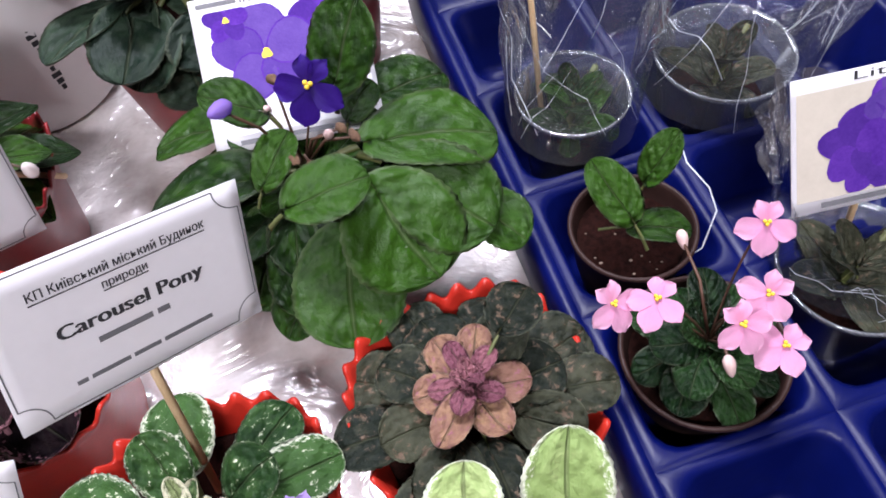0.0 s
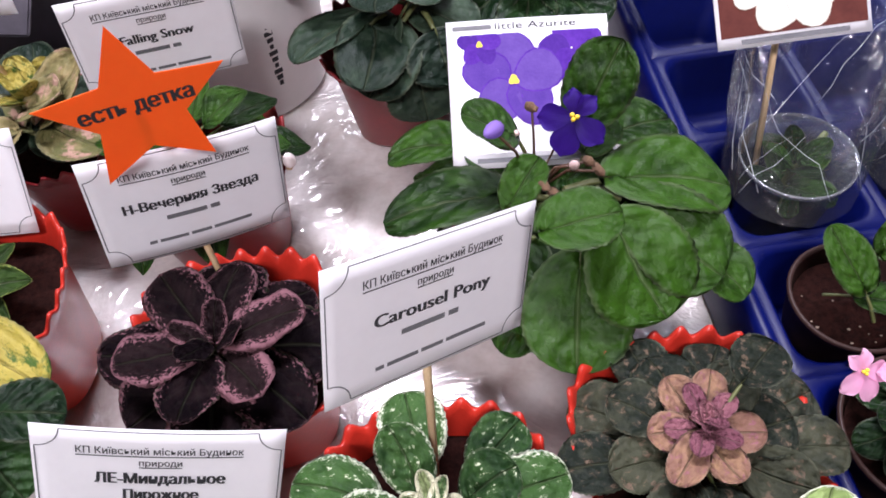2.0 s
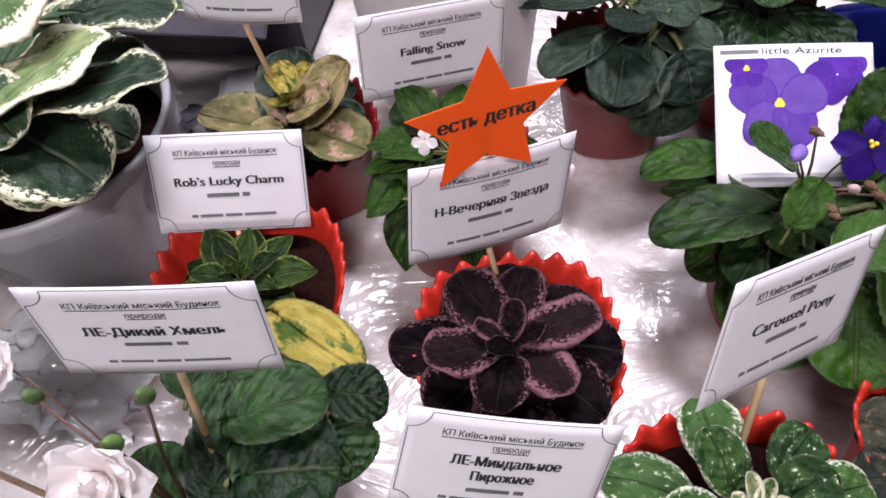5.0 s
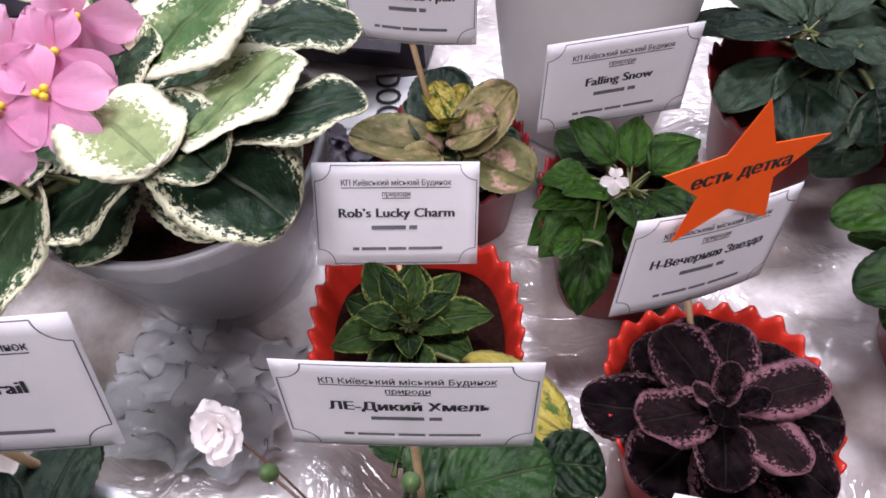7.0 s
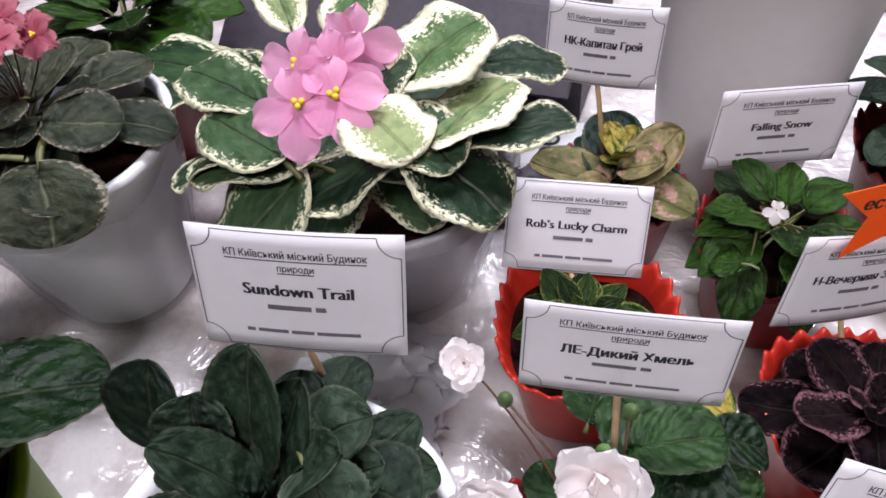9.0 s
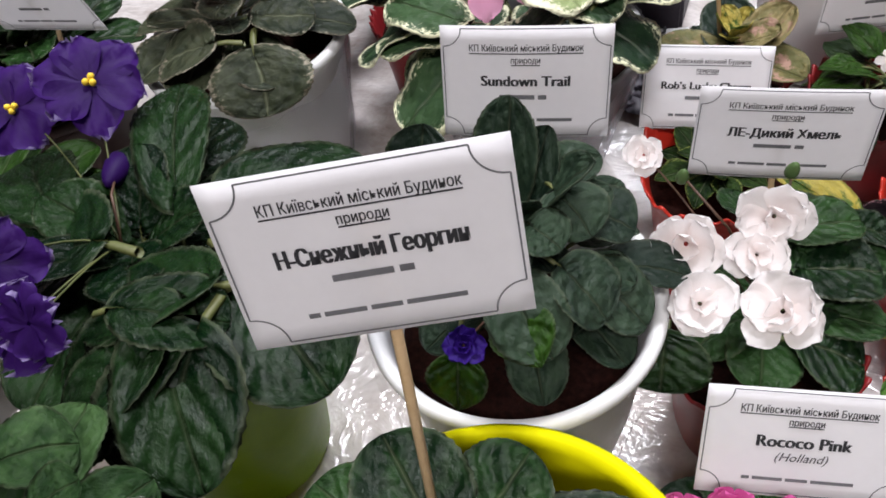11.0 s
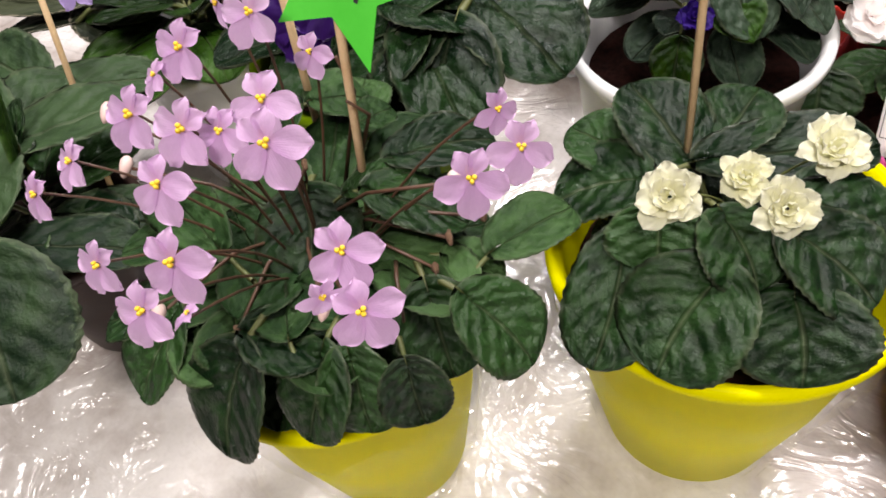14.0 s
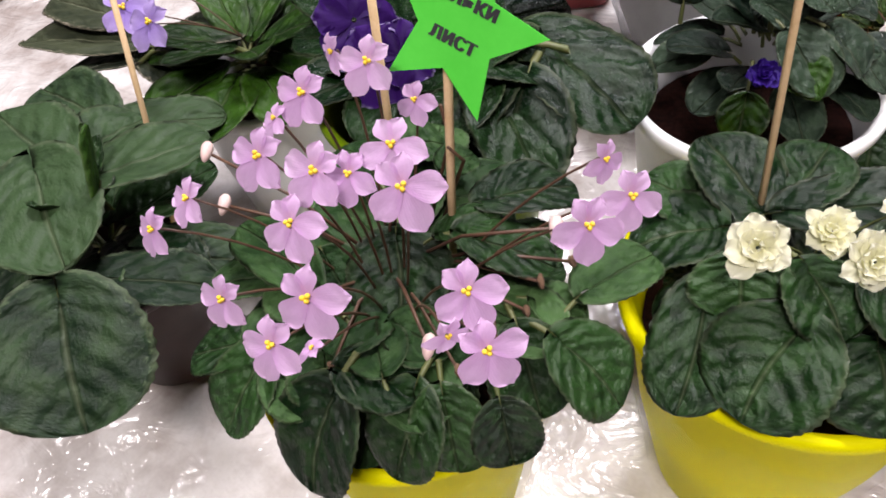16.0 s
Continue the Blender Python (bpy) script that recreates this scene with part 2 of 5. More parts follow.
BAMBOO = simple("bamboo", (0.58, 0.39, 0.20), (0.74, 0.55, 0.33), rough=0.6, scale=120, relief=0.3)
STALK = simple("green_stalk", (0.06, 0.085, 0.02), (0.13, 0.13, 0.045), rough=0.5, scale=200)
REDSTALK = simple("reddish_stalk", (0.05, 0.022, 0.014), (0.11, 0.055, 0.03), rough=0.5, scale=200)
STAMEN = simple("yellow_stamen", (0.75, 0.50, 0.02), (0.85, 0.62, 0.05), rough=0.6, scale=300)
BUD = simple("pinkish_bud", (0.55, 0.36, 0.36), (0.70, 0.55, 0.48), rough=0.6, scale=250)
WALLPAINT = simple("dull_wall_paint", (0.12, 0.105, 0.10), (0.16, 0.14, 0.13), rough=0.85, scale=3)
FLOORING = simple("brown_flooring", (0.10, 0.07, 0.05), (0.16, 0.11, 0.08), rough=0.6, scale=5)
DARKBOX = simple("dark_card", (0.02, 0.018, 0.025), (0.05, 0.04, 0.055), rough=0.6, scale=30)
GREYCARD = simple("matt_white_plastic", (0.70, 0.68, 0.67), (0.78, 0.76, 0.75), rough=0.5, scale=12, relief=0.1)
CUP = clear_plastic("clear_cup", (0.94, 0.95, 0.96), 0.06)
BAG = clear_plastic("clear_bag", (0.97, 0.98, 0.99), 0.02, gloss=0.05, rough=0.08, creases=1.0, edge=0.5)
CRUMPLE = clear_plastic("crumpled_film", (0.95, 0.94, 0.93), 0.62, gloss=0.06, rough=0.16, creases=0.8, edge=0.3)
WRAP = clear_plastic("wrapping_film", (0.985, 0.985, 0.98), 0.003, gloss=0.004, rough=0.06, creases=1.0, edge=0.10)
FILMGREY = clear_plastic("grey_bunched_film", (0.90, 0.90, 0.92), 0.13, gloss=0.07, rough=0.10, creases=1.0, edge=0.45)
# white for the bags' drawn-on glints and for the loose thread
GLINT_THREAD = simple("white_glint_and_thread", (0.72, 0.75, 0.80), (0.85, 0.87, 0.90), rough=0.25, scale=200, thin=0.4)

L_GREEN = leaf_material("leaf_green", (0.004, 0.016, 0.0015), (0.025, 0.070, 0.005), rib=0.16, rough=0.34, veins=0.5, gloss=0.20)
L_FRESH = leaf_material("leaf_fresh_green", (0.0240, 0.0720, 0.0090), (0.0880, 0.2000, 0.0280), rib=0.25, rough=0.4)
L_DARK = leaf_material("leaf_dark_green", (0.0024, 0.011, 0.003), (0.019, 0.052, 0.012), rib=0.16, rough=0.33, veins=0.9, gloss=0.25)
L_GLOSSY = leaf_material("leaf_dark_glossy", (0.002, 0.009, 0.003), (0.011, 0.030, 0.008), rib=0.08, rough=0.26, veins=1.0, gloss=0.16)
L_MID = leaf_material("leaf_mid_green", (0.012, 0.034, 0.009), (0.052, 0.105, 0.034), rib=0.12, rough=0.42, gloss=0.15)
L_SLATE = leaf_material("leaf_slate_green", (0.006, 0.015, 0.009), (0.030, 0.052, 0.030), rib=0.14, rough=0.40, gloss=0.20)
L_BRONZE = leaf_material("leaf_bronze_green", (0.009, 0.013, 0.009), (0.045, 0.048, 0.029), rib=0.14, rough=0.42, fleck=(0.125, 0.088, 0.060), fleck_low=0.56, gloss=0.14, patch=5.0)
L_TAN = leaf_material("leaf_pinkish_tan", (0.20, 0.105, 0.075), (0.36, 0.22, 0.12), rib=0.25, fleck=(0.24, 0.10, 0.12), fleck_low=0.55, patch=5.0)
L_ROSE = leaf_material("leaf_rose", (0.17, 0.060, 0.085), (0.31, 0.13, 0.15), rib=0.3)
L_PLUM = leaf_material("leaf_plum_pink_edge", (0.0025, 0.001, 0.002), (0.013, 0.007, 0.008), rib=0.06, margin=(0.17, 0.080, 0.095), reach=0.80, rough=0.6, gloss=0.04, feather=1.7, stray=0.45)
L_FLECK = leaf_material("leaf_white_flecked", (0.009, 0.030, 0.007), (0.040, 0.094, 0.022), rib=0.12, fleck=(0.62, 0.66, 0.48), fleck_low=0.585, margin=(0.62, 0.66, 0.50), reach=0.97, patch=7.0, stray=0.3)
L_LIMEEDGE = leaf_material("leaf_lime_edged", (0.005, 0.014, 0.004), (0.026, 0.052, 0.010), margin=(0.20, 0.23, 0.05), reach=0.86, gloss=0.09)
L_CREAM = leaf_material("leaf_cream_edged", (0.0084, 0.0240, 0.0108), (0.0400, 0.0800, 0.0320), rib=0.12, margin=(0.70, 0.70, 0.48), reach=0.76, rough=0.42, feather=1.3, gloss=0.25)
L_CREAMIN = leaf_material("leaf_mostly_cream", (0.06, 0.12, 0.04), (0.26, 0.32, 0.14), rib=0.12, margin=(0.74, 0.73, 0.52), reach=0.50, rough=0.45, feather=1.5)
L_OLIVE = leaf_material("leaf_olive_pink", (0.10, 0.10, 0.035), (0.30, 0.24, 0.11), fleck=(0.36, 0.22, 0.17), fleck_low=0.54, patch=2.2, rib=0.12)
L_GOLD = leaf_material("leaf_golden", (0.28, 0.23, 0.035), (0.44, 0.36, 0.085), rib=0.12, fleck=(0.045, 0.085, 0.012), fleck_low=0.50, patch=1.7, veins=0.1)
L_PALE = leaf_material("leaf_pale_white_edged", (0.24, 0.34, 0.11), (0.38, 0.47, 0.19), rib=0.2, margin=(0.70, 0.74, 0.58), reach=0.82)
L_DIMEDGE = leaf_material("leaf_dark_pale_edge", (0.0108, 0.0168, 0.0096), (0.0440, 0.0520, 0.0288), margin=(0.28, 0.25, 0.19), reach=0.90)
L_FUZZY = leaf_material("leaf_fuzzy_green", (0.005, 0.015, 0.006), (0.030, 0.058, 0.022), rib=0.14, rough=0.50, margin=(0.075, 0.105, 0.055), reach=0.93, gloss=0.22, veins=0.8)

F_PINK = petal_material("petal_light_pink", (0.66, 0.40, 0.70), (0.84, 0.60, 0.86))
F_ROSY = petal_material("petal_rosy_pink", (0.84, 0.36, 0.60), (0.92, 0.54, 0.72))
F_HOT = petal_material("petal_hot_pink", (0.55, 0.06, 0.27), (0.78, 0.16, 0.45))
F_CREAM = petal_material("petal_cream", (0.76, 0.75, 0.46), (0.88, 0.87, 0.74))
F_WHITE = petal_material("petal_white", (0.90, 0.83, 0.81), (0.95, 0.93, 0.93))
F_PURPLE = petal_material("petal_deep_purple", (0.030, 0.006, 0.10), (0.065, 0.016, 0.20), rim=(0.42, 0.34, 0.62))
F_BLUE = petal_material("petal_violet_blue", (0.022, 0.005, 0.14), (0.05, 0.014, 0.27))
F_LAV = petal_material("petal_lavender", (0.32, 0.20, 0.62), (0.58, 0.45, 0.80))
F_RED = petal_material("petal_dusky_rose", (0.42, 0.09, 0.14), (0.62, 0.26, 0.30))

# ---- building helpers ----
SPOT = {}
UP = Vector((0, 0, 1))


def thing(name, x, y, z=0.0, label="", category="", group="", kind=""):
    ob = new(name)
    ob.empty_display_size = 0.02
    ob.location = (x, y, z)
    SPOT[ob] = Matrix.Translation((x, y, z))
    return tagged(ob, label, category, group, kind)


def put(name, mesh, parent, m=None, label=""):
    """A mesh as a part of parent, at the world pose m."""
    ob = new(name, mesh)
    m = m if m is not None else Matrix.Identity(4)
    if parent is not None:
        ob.parent = parent
        ob.matrix_basis = SPOT[parent].inverted() @ m
    else:
        ob.matrix_basis = m
    SPOT[ob] = m
    return tagged(ob, label)


def finish(bm, name, material, smooth=True):
    me = bpy.data.meshes.new(name)
    bm.normal_update()
    bm.to_mesh(me)
    bm.free()
    for mat in material if isinstance(material, (list, tuple)) else (material,):
        me.materials.append(mat)
    if smooth:
        me.polygons.foreach_set("use_smooth", [True] * len(me.polygons))
    return me


def tube(points, radius, sides=7, end=None):
    """A tapered round rod along the points."""
    bm = bmesh.new()
    end = radius if end is None else end
    pts = [Vector(p) for p in points]
    rings = []
    for i, p in enumerate(pts):
        d = (pts[min(i + 1, len(pts) - 1)] - pts[max(i - 1, 0)]).normalized()
        a = d.cross(Vector((0.31, 0.9, 0.2))).normalized()
        b = d.cross(a)
        r = radius + (end - radius) * i / (len(pts) - 1)
        rings.append([bm.verts.new(p + r * (a * math.cos(k * math.tau / sides) + b * math.sin(k * math.tau / sides))) for k in range(sides)])
    for lo, hi in zip(rings, rings[1:]):
        for k in range(sides):
            bm.faces.new((lo[k], lo[(k + 1) % sides], hi[(k + 1) % sides], hi[k]))
    bm.faces.new(rings[0][::-1])
    bm.faces.new(rings[-1])
    return bm


def lathe(profile, sides=56, squareness=0.0, ruffle=None, closed=True):
    """A turned form from (radius, height) pairs; squareness draws it towards a rounded square, ruffle waves the rings from that one on."""
    bm = bmesh.new()
    rings = []
    for i, (r, z) in enumerate(profile):
        ring = []
        for k in range(sides):
            a = k * math.tau / sides
            q = 4.0
            s = (abs(math.cos(a)) ** q + abs(math.sin(a)) ** q) ** (-1 / q)
            rr = r * (1 + squareness * (s - 1))
            zz = z
            if ruffle and ruffle[0] <= i <= ruffle[1]:
                w = 0.5 + 0.5 * math.sin(a * ruffle[2])
                zz += ruffle[3] * (w - 0.6)
                rr += ruffle[3] * 0.3 * (w - 0.5)
            ring.append(bm.verts.new((rr * math.cos(a), rr * math.sin(a), zz)))
        rings.append(ring)
    for lo, hi in zip(rings, rings[1:]):
        for k in range(sides):
            bm.faces.new((lo[k], lo[(k + 1) % sides], hi[(k + 1) % sides], hi[k]))
    if closed:
        bm.faces.new(rings[0][::-1])
    return bm


def slab(w, d, h, bevel=0.0, z0=0.0):
    bm = bmesh.new()
    bmesh.ops.create_cube(bm, size=1, matrix=Matrix.Translation((0, 0, z0 + h / 2)) @ Matrix.Diagonal((w, d, h, 1)))
    if bevel:
        bmesh.ops.bevel(bm, geom=bm.edges[:], offset=bevel, segments=2, affect="EDGES")
    return bm


LEAF_CACHE = {}


def leaf_mesh(material, shape, seed, stalk=0.45):
    """One leaf of length and width 1 along +y with its stalk behind it."""
    key = (material.name, shape, seed, stalk)
    if key in LEAF_CACHE:
        return LEAF_CACHE[key]
    rng = random.Random(hash((shape, seed)) if isinstance(shape, int) else seed * 7 + len(shape))
    bm = bmesh.new()
    uv = bm.loops.layers.uv.new("UVMap")
    nv, nu = 30, 12
    cup, arch, quilt = {"round": (0.05, -0.10, 0.012), "ovate": (0.10, -0.12, 0.014), "wavy": (0.02, -0.10, 0.012), "pointed": (0.14, -0.10, 0.01), "spoon": (0.22, 0.06, 0.01)}[shape]
    cup += rng.uniform(-0.08, 0.08)
    arch += rng.uniform(-0.05, 0.05)
    phase, lean = rng.uniform(0, 6.28), rng.uniform(-0.05, 0.05)
    top, low = [], []
    for i in range(nv + 1):
        v = 0.5 - 0.5 * math.cos(math.pi * i / nv)
        v = 0.5 * v + 0.5 * i / nv
        q = abs(2 * v ** (1.0 if shape in ("round", "wavy") else 0.86) - 1)
        w = max(1 - q ** 2.25, 0.0) ** 0.52
        if shape == "pointed":
            w = math.sin(math.pi * v ** 0.75) ** 0.8
        w = max(w, 0.02)
        crenate = 0.011 * (1 if i % 2 else -1) * (1.0 if 0 < i < nv else 0)
        row_t, row_l = [], []
        for j in range(nu + 1):
            s = 2 * j / nu - 1
            half = 0.5 * w * (1 + crenate * (abs(s) ** 4) * 1.6)
            x = half * s + lean * math.sin(math.pi * v)
            y = v - (0.24 * (abs(s) ** 1.4) * (1 - v) ** 3 * (1 if shape != "pointed" else 0.2))
            z = cup * (s * s) * w * 0.7 + arch * (v - 0.25) ** 2 * 1.6 - 0.028 * math.exp(-(s / 0.13) ** 2)
            z += quilt * 0.6 * math.sin(19 * (v - 0.4 * abs(s)) + 1.5 * math.sin(5 * v + phase)) * (1 - abs(s)) ** 0.5 + 0.02 * noise.noise(Vector((3 * s, 4 * v, phase)))
            if shape == "wavy":
                z += 0.055 * abs(s) ** 2 * math.sin(11 * v + phase + (0.8 if s > 0 else 0))
            else:
                z += 0.035 * abs(s) ** 2 * math.sin(6 * v + phase + (1.3 if s > 0 else 0))
            row_t.append(bm.verts.new((x, y, z)))
            rim = j in (0, nu) or i in (0, nv)
            row_l.append(row_t[-1] if rim else bm.verts.new((x, y, z - 0.03)))
        top.append(row_t)
        low.append(row_l)
    for i in range(nv):
        for j in range(nu):
            f = bm.faces.new((top[i][j], top[i][j + 1], top[i + 1][j + 1], top[i + 1][j]))
            cells = ((i, j), (i, j + 1), (i + 1, j + 1), (i + 1, j))
            for loop, (a, b) in zip(f.loops, cells):
                loop[uv].uv = (b / nu, a / nv)
            vs = [low[i][j], low[i + 1][j], low[i + 1][j + 1], low[i][j + 1]]
            try:
                g = bm.faces.new(vs)
            except ValueError:
                continue
            for loop, (a, b) in zip(g.loops, ((i, j), (i + 1, j), (i + 1, j + 1), (i, j + 1))):
                loop[uv].uv = (b / nu, a / nv)
    if stalk:
        base = [Vector((lean * 0.2, 0.12, -0.065)), Vector((0, -0.12 * stalk / 0.45, -0.06)), Vector((0, -0.6 * stalk, -0.10)), Vector((0, -stalk, -0.22))]
        rings = []
        for n, c in enumerate(base):
            r = 0.022 + 0.007 * n
            rings.append([bm.verts.new(c + Vector((r * math.cos(k * math.tau / 6), 0.0, r * math.sin(k * math.tau / 6)))) for k in range(6)])
        for lo, hi in zip(rings, rings[1:]):
            for k in range(6):
                f = bm.faces.new((lo[k], hi[k], hi[(k + 1) % 6], lo[(k + 1) % 6]))
                f.material_index = 1
    me = finish(bm, "leaf", (material, STALK))
    LEAF_CACHE[key] = me
    return me


def leaf(parent, row, material, shape="round", stalk=0.45, roll=None):
    """A leaf from its base to its tip (x, y, z each) and its width."""
    b, t, w = Vector(row[:3]), Vector(row[3:6]), row[6]
    y = t - b
    length = max(y.length, w * 0.55)
    y = y.normalized()
    x = y.cross(UP).normalized()
    z = x.cross(y)
    roll = random.uniform(-0.16, 0.16) if roll is None else roll
    x, z = x * math.cos(roll) + z * math.sin(roll), z * math.cos(roll) - x * math.sin(roll)
    thick = 0.5 * (w + length)
    m = Matrix(((x.x * w, y.x * length, z.x * thick, b.x), (x.y * w, y.y * length, z.y * thick, b.y), (x.z * w, y.z * length, z.z * thick, b.z), (0, 0, 0, 1)))
    return put("leaf", leaf_mesh(material, shape, random.randrange(4), stalk), parent, m)


def rosette(parent, x, y, z, rings, material, shape="round", stalk=0.45):
    """Rings of leaves round a crown: (count, reach of the base, leaf length, leaf width, rise of the tip, first angle, height of the base)."""
    for n, start, length, width, rise, first, lift, *own in rings:
        for k in range(n):
            a = radians(first + 360 * k / n + random.uniform(-0.22, 0.22) * 360 / n)
            s, l, w = start * random.uniform(0.85, 1.15), length * random.uniform(0.85, 1.12), width * random.uniform(0.88, 1.1)
            up = rise + random.uniform(-0.14, 0.14)
            d = Vector((math.cos(a), math.sin(a), 0))
            b = Vector((x, y, z + lift + random.uniform(-0.003, 0.003))) + d * s
            t = b + (d * math.cos(up) + UP * math.sin(up)) * l
            leaf(parent, (*b, *t, w), own[0] if own else material, own[1] if len(own) > 1 else shape, stalk)


FLOWER_CACHE = {}


def flower_mesh(material, style, seed):
    """A violet's bloom facing +z, one unit across: two small upper petals and three broad lower ones, or many where it is double."""
    key = (material.name, style, seed)
    if key in FLOWER_CACHE:
        return FLOWER_CACHE[key]
    rng = random.Random(seed + 11)
    bm = bmesh.new()
    uv = bm.loops.layers.uv.new("UVMap")
    petals = []
    if style == "single":
        petals = [(64, 0.38, 0.29, 0.20), (116, 0.38, 0.29, 0.24), (-22 + rng.uniform(-7, 7), 0.51, 0.40, 0.05), (202 + rng.uniform(-7, 7), 0.51, 0.40, 0.0), (270, 0.58, 0.44, -0.06)]
    elif style == "frilly":
        petals = [(a + rng.uniform(-9, 9), 0.54 - 0.05 * (k % 2), 0.48, 0.05 + 0.10 * (k % 2)) for k, a in enumerate(range(0, 360, 60))]
    elif style == "semi":
        for ring, (n, ln, wd, up) in enumerate(((5, 0.52, 0.56, 0.05), (5, 0.44, 0.48, 0.45), (3, 0.30, 0.36, 0.95))):
            petals += [(360 * k / n + 31 * ring + rng.uniform(-24, 24), ln * rng.uniform(0.75, 1.15), wd * rng.uniform(0.9, 1.1), up + rng.uniform(-0.15, 0.2)) for k in range(n)]
    else:
        for ring, (n, ln, wd, up) in enumerate(((6, 0.50, 0.44, 0.0), (6, 0.42, 0.38, 0.3), (5, 0.31, 0.32, 0.65), (4, 0.2, 0.24, 1.05))):
            petals += [(360 * k / n + 23 * ring + rng.uniform(-20, 20), ln * rng.uniform(0.75, 1.15), wd * rng.uniform(0.8, 1.1), up + rng.uniform(-0.22, 0.25)) for k in range(n)]
    for a, ln, wd, up in petals:
        a = radians(a)
        d, side = Vector((math.cos(a), math.sin(a), 0)), Vector((-math.sin(a), math.cos(a), 0))
        ph, rows = rng.uniform(0, 6.28), []
        nv, nu = 8, 6
        for i in range(nv + 1):
            v = 1 - (1 - i / nv) ** 1.6
            w = wd * max(0.05, 1 - abs(2 * (0.05 + 0.94 * v) - 1) ** 3.6) ** 0.5 * (0.38 + 0.62 * min(1, v * 1.7))
            row = []
            for j in range(nu + 1):
                s = 2 * j / nu - 1
                rip = (0.06 if style == "frilly" else 0.05 if style == "double" else 0.028 if style == "semi" else 0.022) * math.sin(5 * s + 6 * v + ph) * v
                if style == "frilly" and i == nv:
                    rip += 0.05 * (-1) ** j
                lift = ln * v * math.sin(up) + 0.05 * s * s * v + rip - 0.10 * v ** 3 * (0 if style in ("double", "semi") else 1)
                row.append(bm.verts.new(d * (0.03 + ln * v * math.cos(up) - 0.05 * s * s * v) + side * (0.5 * w * s) + UP * lift))
            rows.append(row)
        for i in range(nv):
            for j in range(nu):
                f = bm.faces.new((rows[i][j], rows[i][j + 1], rows[i + 1][j + 1], rows[i + 1][j]))
                for loop, (p, q) in zip(f.loops, ((i, j), (i, j + 1), (i + 1, j + 1), (i + 1, j))):
                    loop[uv].uv = (q / nu, p / nv)
    me = finish(bm, "flower", material)
    FLOWER_CACHE[key] = me
    return me


def stamen_mesh():
    if "stamen" in FLOWER_CACHE:
        return FLOWER_CACHE["stamen"]
    bm = bmesh.new()
    for x, y in ((0.05, 0.02), (-0.05, 0.02), (0.0, -0.05)):
        bmesh.ops.create_icosphere(bm, subdivisions=2, radius=0.040, matrix=Matrix.Translation((x * 0.75, y * 0.75, 0.06)) @ Matrix.Diagonal((0.9, 0.9, 1.1, 1)))
    FLOWER_CACHE["stamen"] = finish(bm, "flower_eye", STAMEN)
    return FLOWER_CACHE["stamen"]


def flower(parent, at, size, material, style="single", face=(0.05, -0.75, 0.75), spin=None, root=None, stalk=REDSTALK, jitter=0.35, eye=True):
    p = Vector(at)
    n = (Vector(face) + Vector([random.uniform(-jitter, jitter) for _ in range(3)])).normalized()
    up = (UP - n * UP.dot(n)).normalized()
    spin = random.uniform(-0.5, 0.5) if spin is None else spin
    side = up.cross(n)
    up, side = up * math.cos(spin) + side * math.sin(spin), side * math.cos(spin) - up * math.sin(spin)
    m = Matrix(((side.x * size, up.x * size, n.x * size, p.x), (side.y * size, up.y * size, n.y * size, p.y), (side.z * size, up.z * size, n.z * size, p.z), (0, 0, 0, 1)))
    ob = put("flower", flower_mesh(material, style, random.randrange(3)), parent, m)
    if eye:
        put("flower_eye", stamen_mesh(), ob, m, "yellow flower eye")
    if root is not None:
        r = Vector(root)
        back = p - n * size * 0.12
        mid = (r + back) / 2 + Vector((0, 0.004, 0.008)) - n * size * 0.3
        pts = [(1 - k) ** 2 * r + 2 * k * (1 - k) * mid + k * k * back for k in [i / 6 for i in range(7)]]
        put("flower_stalk", finish(tube(pts, 0.00055, 6, 0.00045), "flower_stalk", stalk), parent)
    return ob


def bud(parent, at, size, material=BUD, lean=(0.1, -0.5, -0.4), root=None):
    bm = bmesh.new()
    bmesh.ops.create_icosphere(bm, subdivisions=2, radius=0.5)
    for v in bm.verts:
        k = 0.55 + 0.45 * (0.5 - v.co.z)
        v.co.x *= k
        v.co.y *= k
        v.co.z *= 1.5
        if material.name.startswith("dry"):
            v.co *= 0.75 + 0.8 * abs(noise.noise(v.co * 4 + Vector(at) * 300))
    q = Vector(lean).to_track_quat("Z", "Y").to_matrix().to_4x4()
    put("bud", finish(bm, "bud", material), parent, Matrix.Translation(at) @ q @ Matrix.Diagonal((size, size, size, 1)))
    if root is not None:
        a, b = Vector(root), Vector(at)
        pts = [a, (a + b) / 2 + Vector((0, 0, 0.008)), b]
        put("flower_stalk", finish(tube(pts, 0.0008, 6, 0.0006), "flower_stalk", REDSTALK), parent)


def soil_mesh(r, z, squareness=0.0):
    bm = bmesh.new()
    rings = [[bm.verts.new((0, 0, z + 0.004))]]
    for i in range(1, 7):
        ring = []
        for k in range(28):
            a = k * math.tau / 28
            s = (abs(math.cos(a)) ** 4 + abs(math.sin(a)) ** 4) ** -0.25
            rr = r * i / 6 * (1 + squareness * (s - 1))
            ring.append(bm.verts.new((rr * math.cos(a), rr * math.sin(a), z + (0.002 * noise.noise(Vector((rr * math.cos(a), rr * math.sin(a), r)) * 160) if i < 6 else 0))))
        rings.append(ring)
    for k in range(28):
        bm.faces.new((rings[0][0], rings[1][k], rings[1][(k + 1) % 28]))
    for lo, hi in zip(rings[1:], rings[2:]):
        for k in range(28):
            bm.faces.new((lo[k], hi[k], hi[(k + 1) % 28], lo[(k + 1) % 28]))
    return finish(bm, "soil", SOIL)


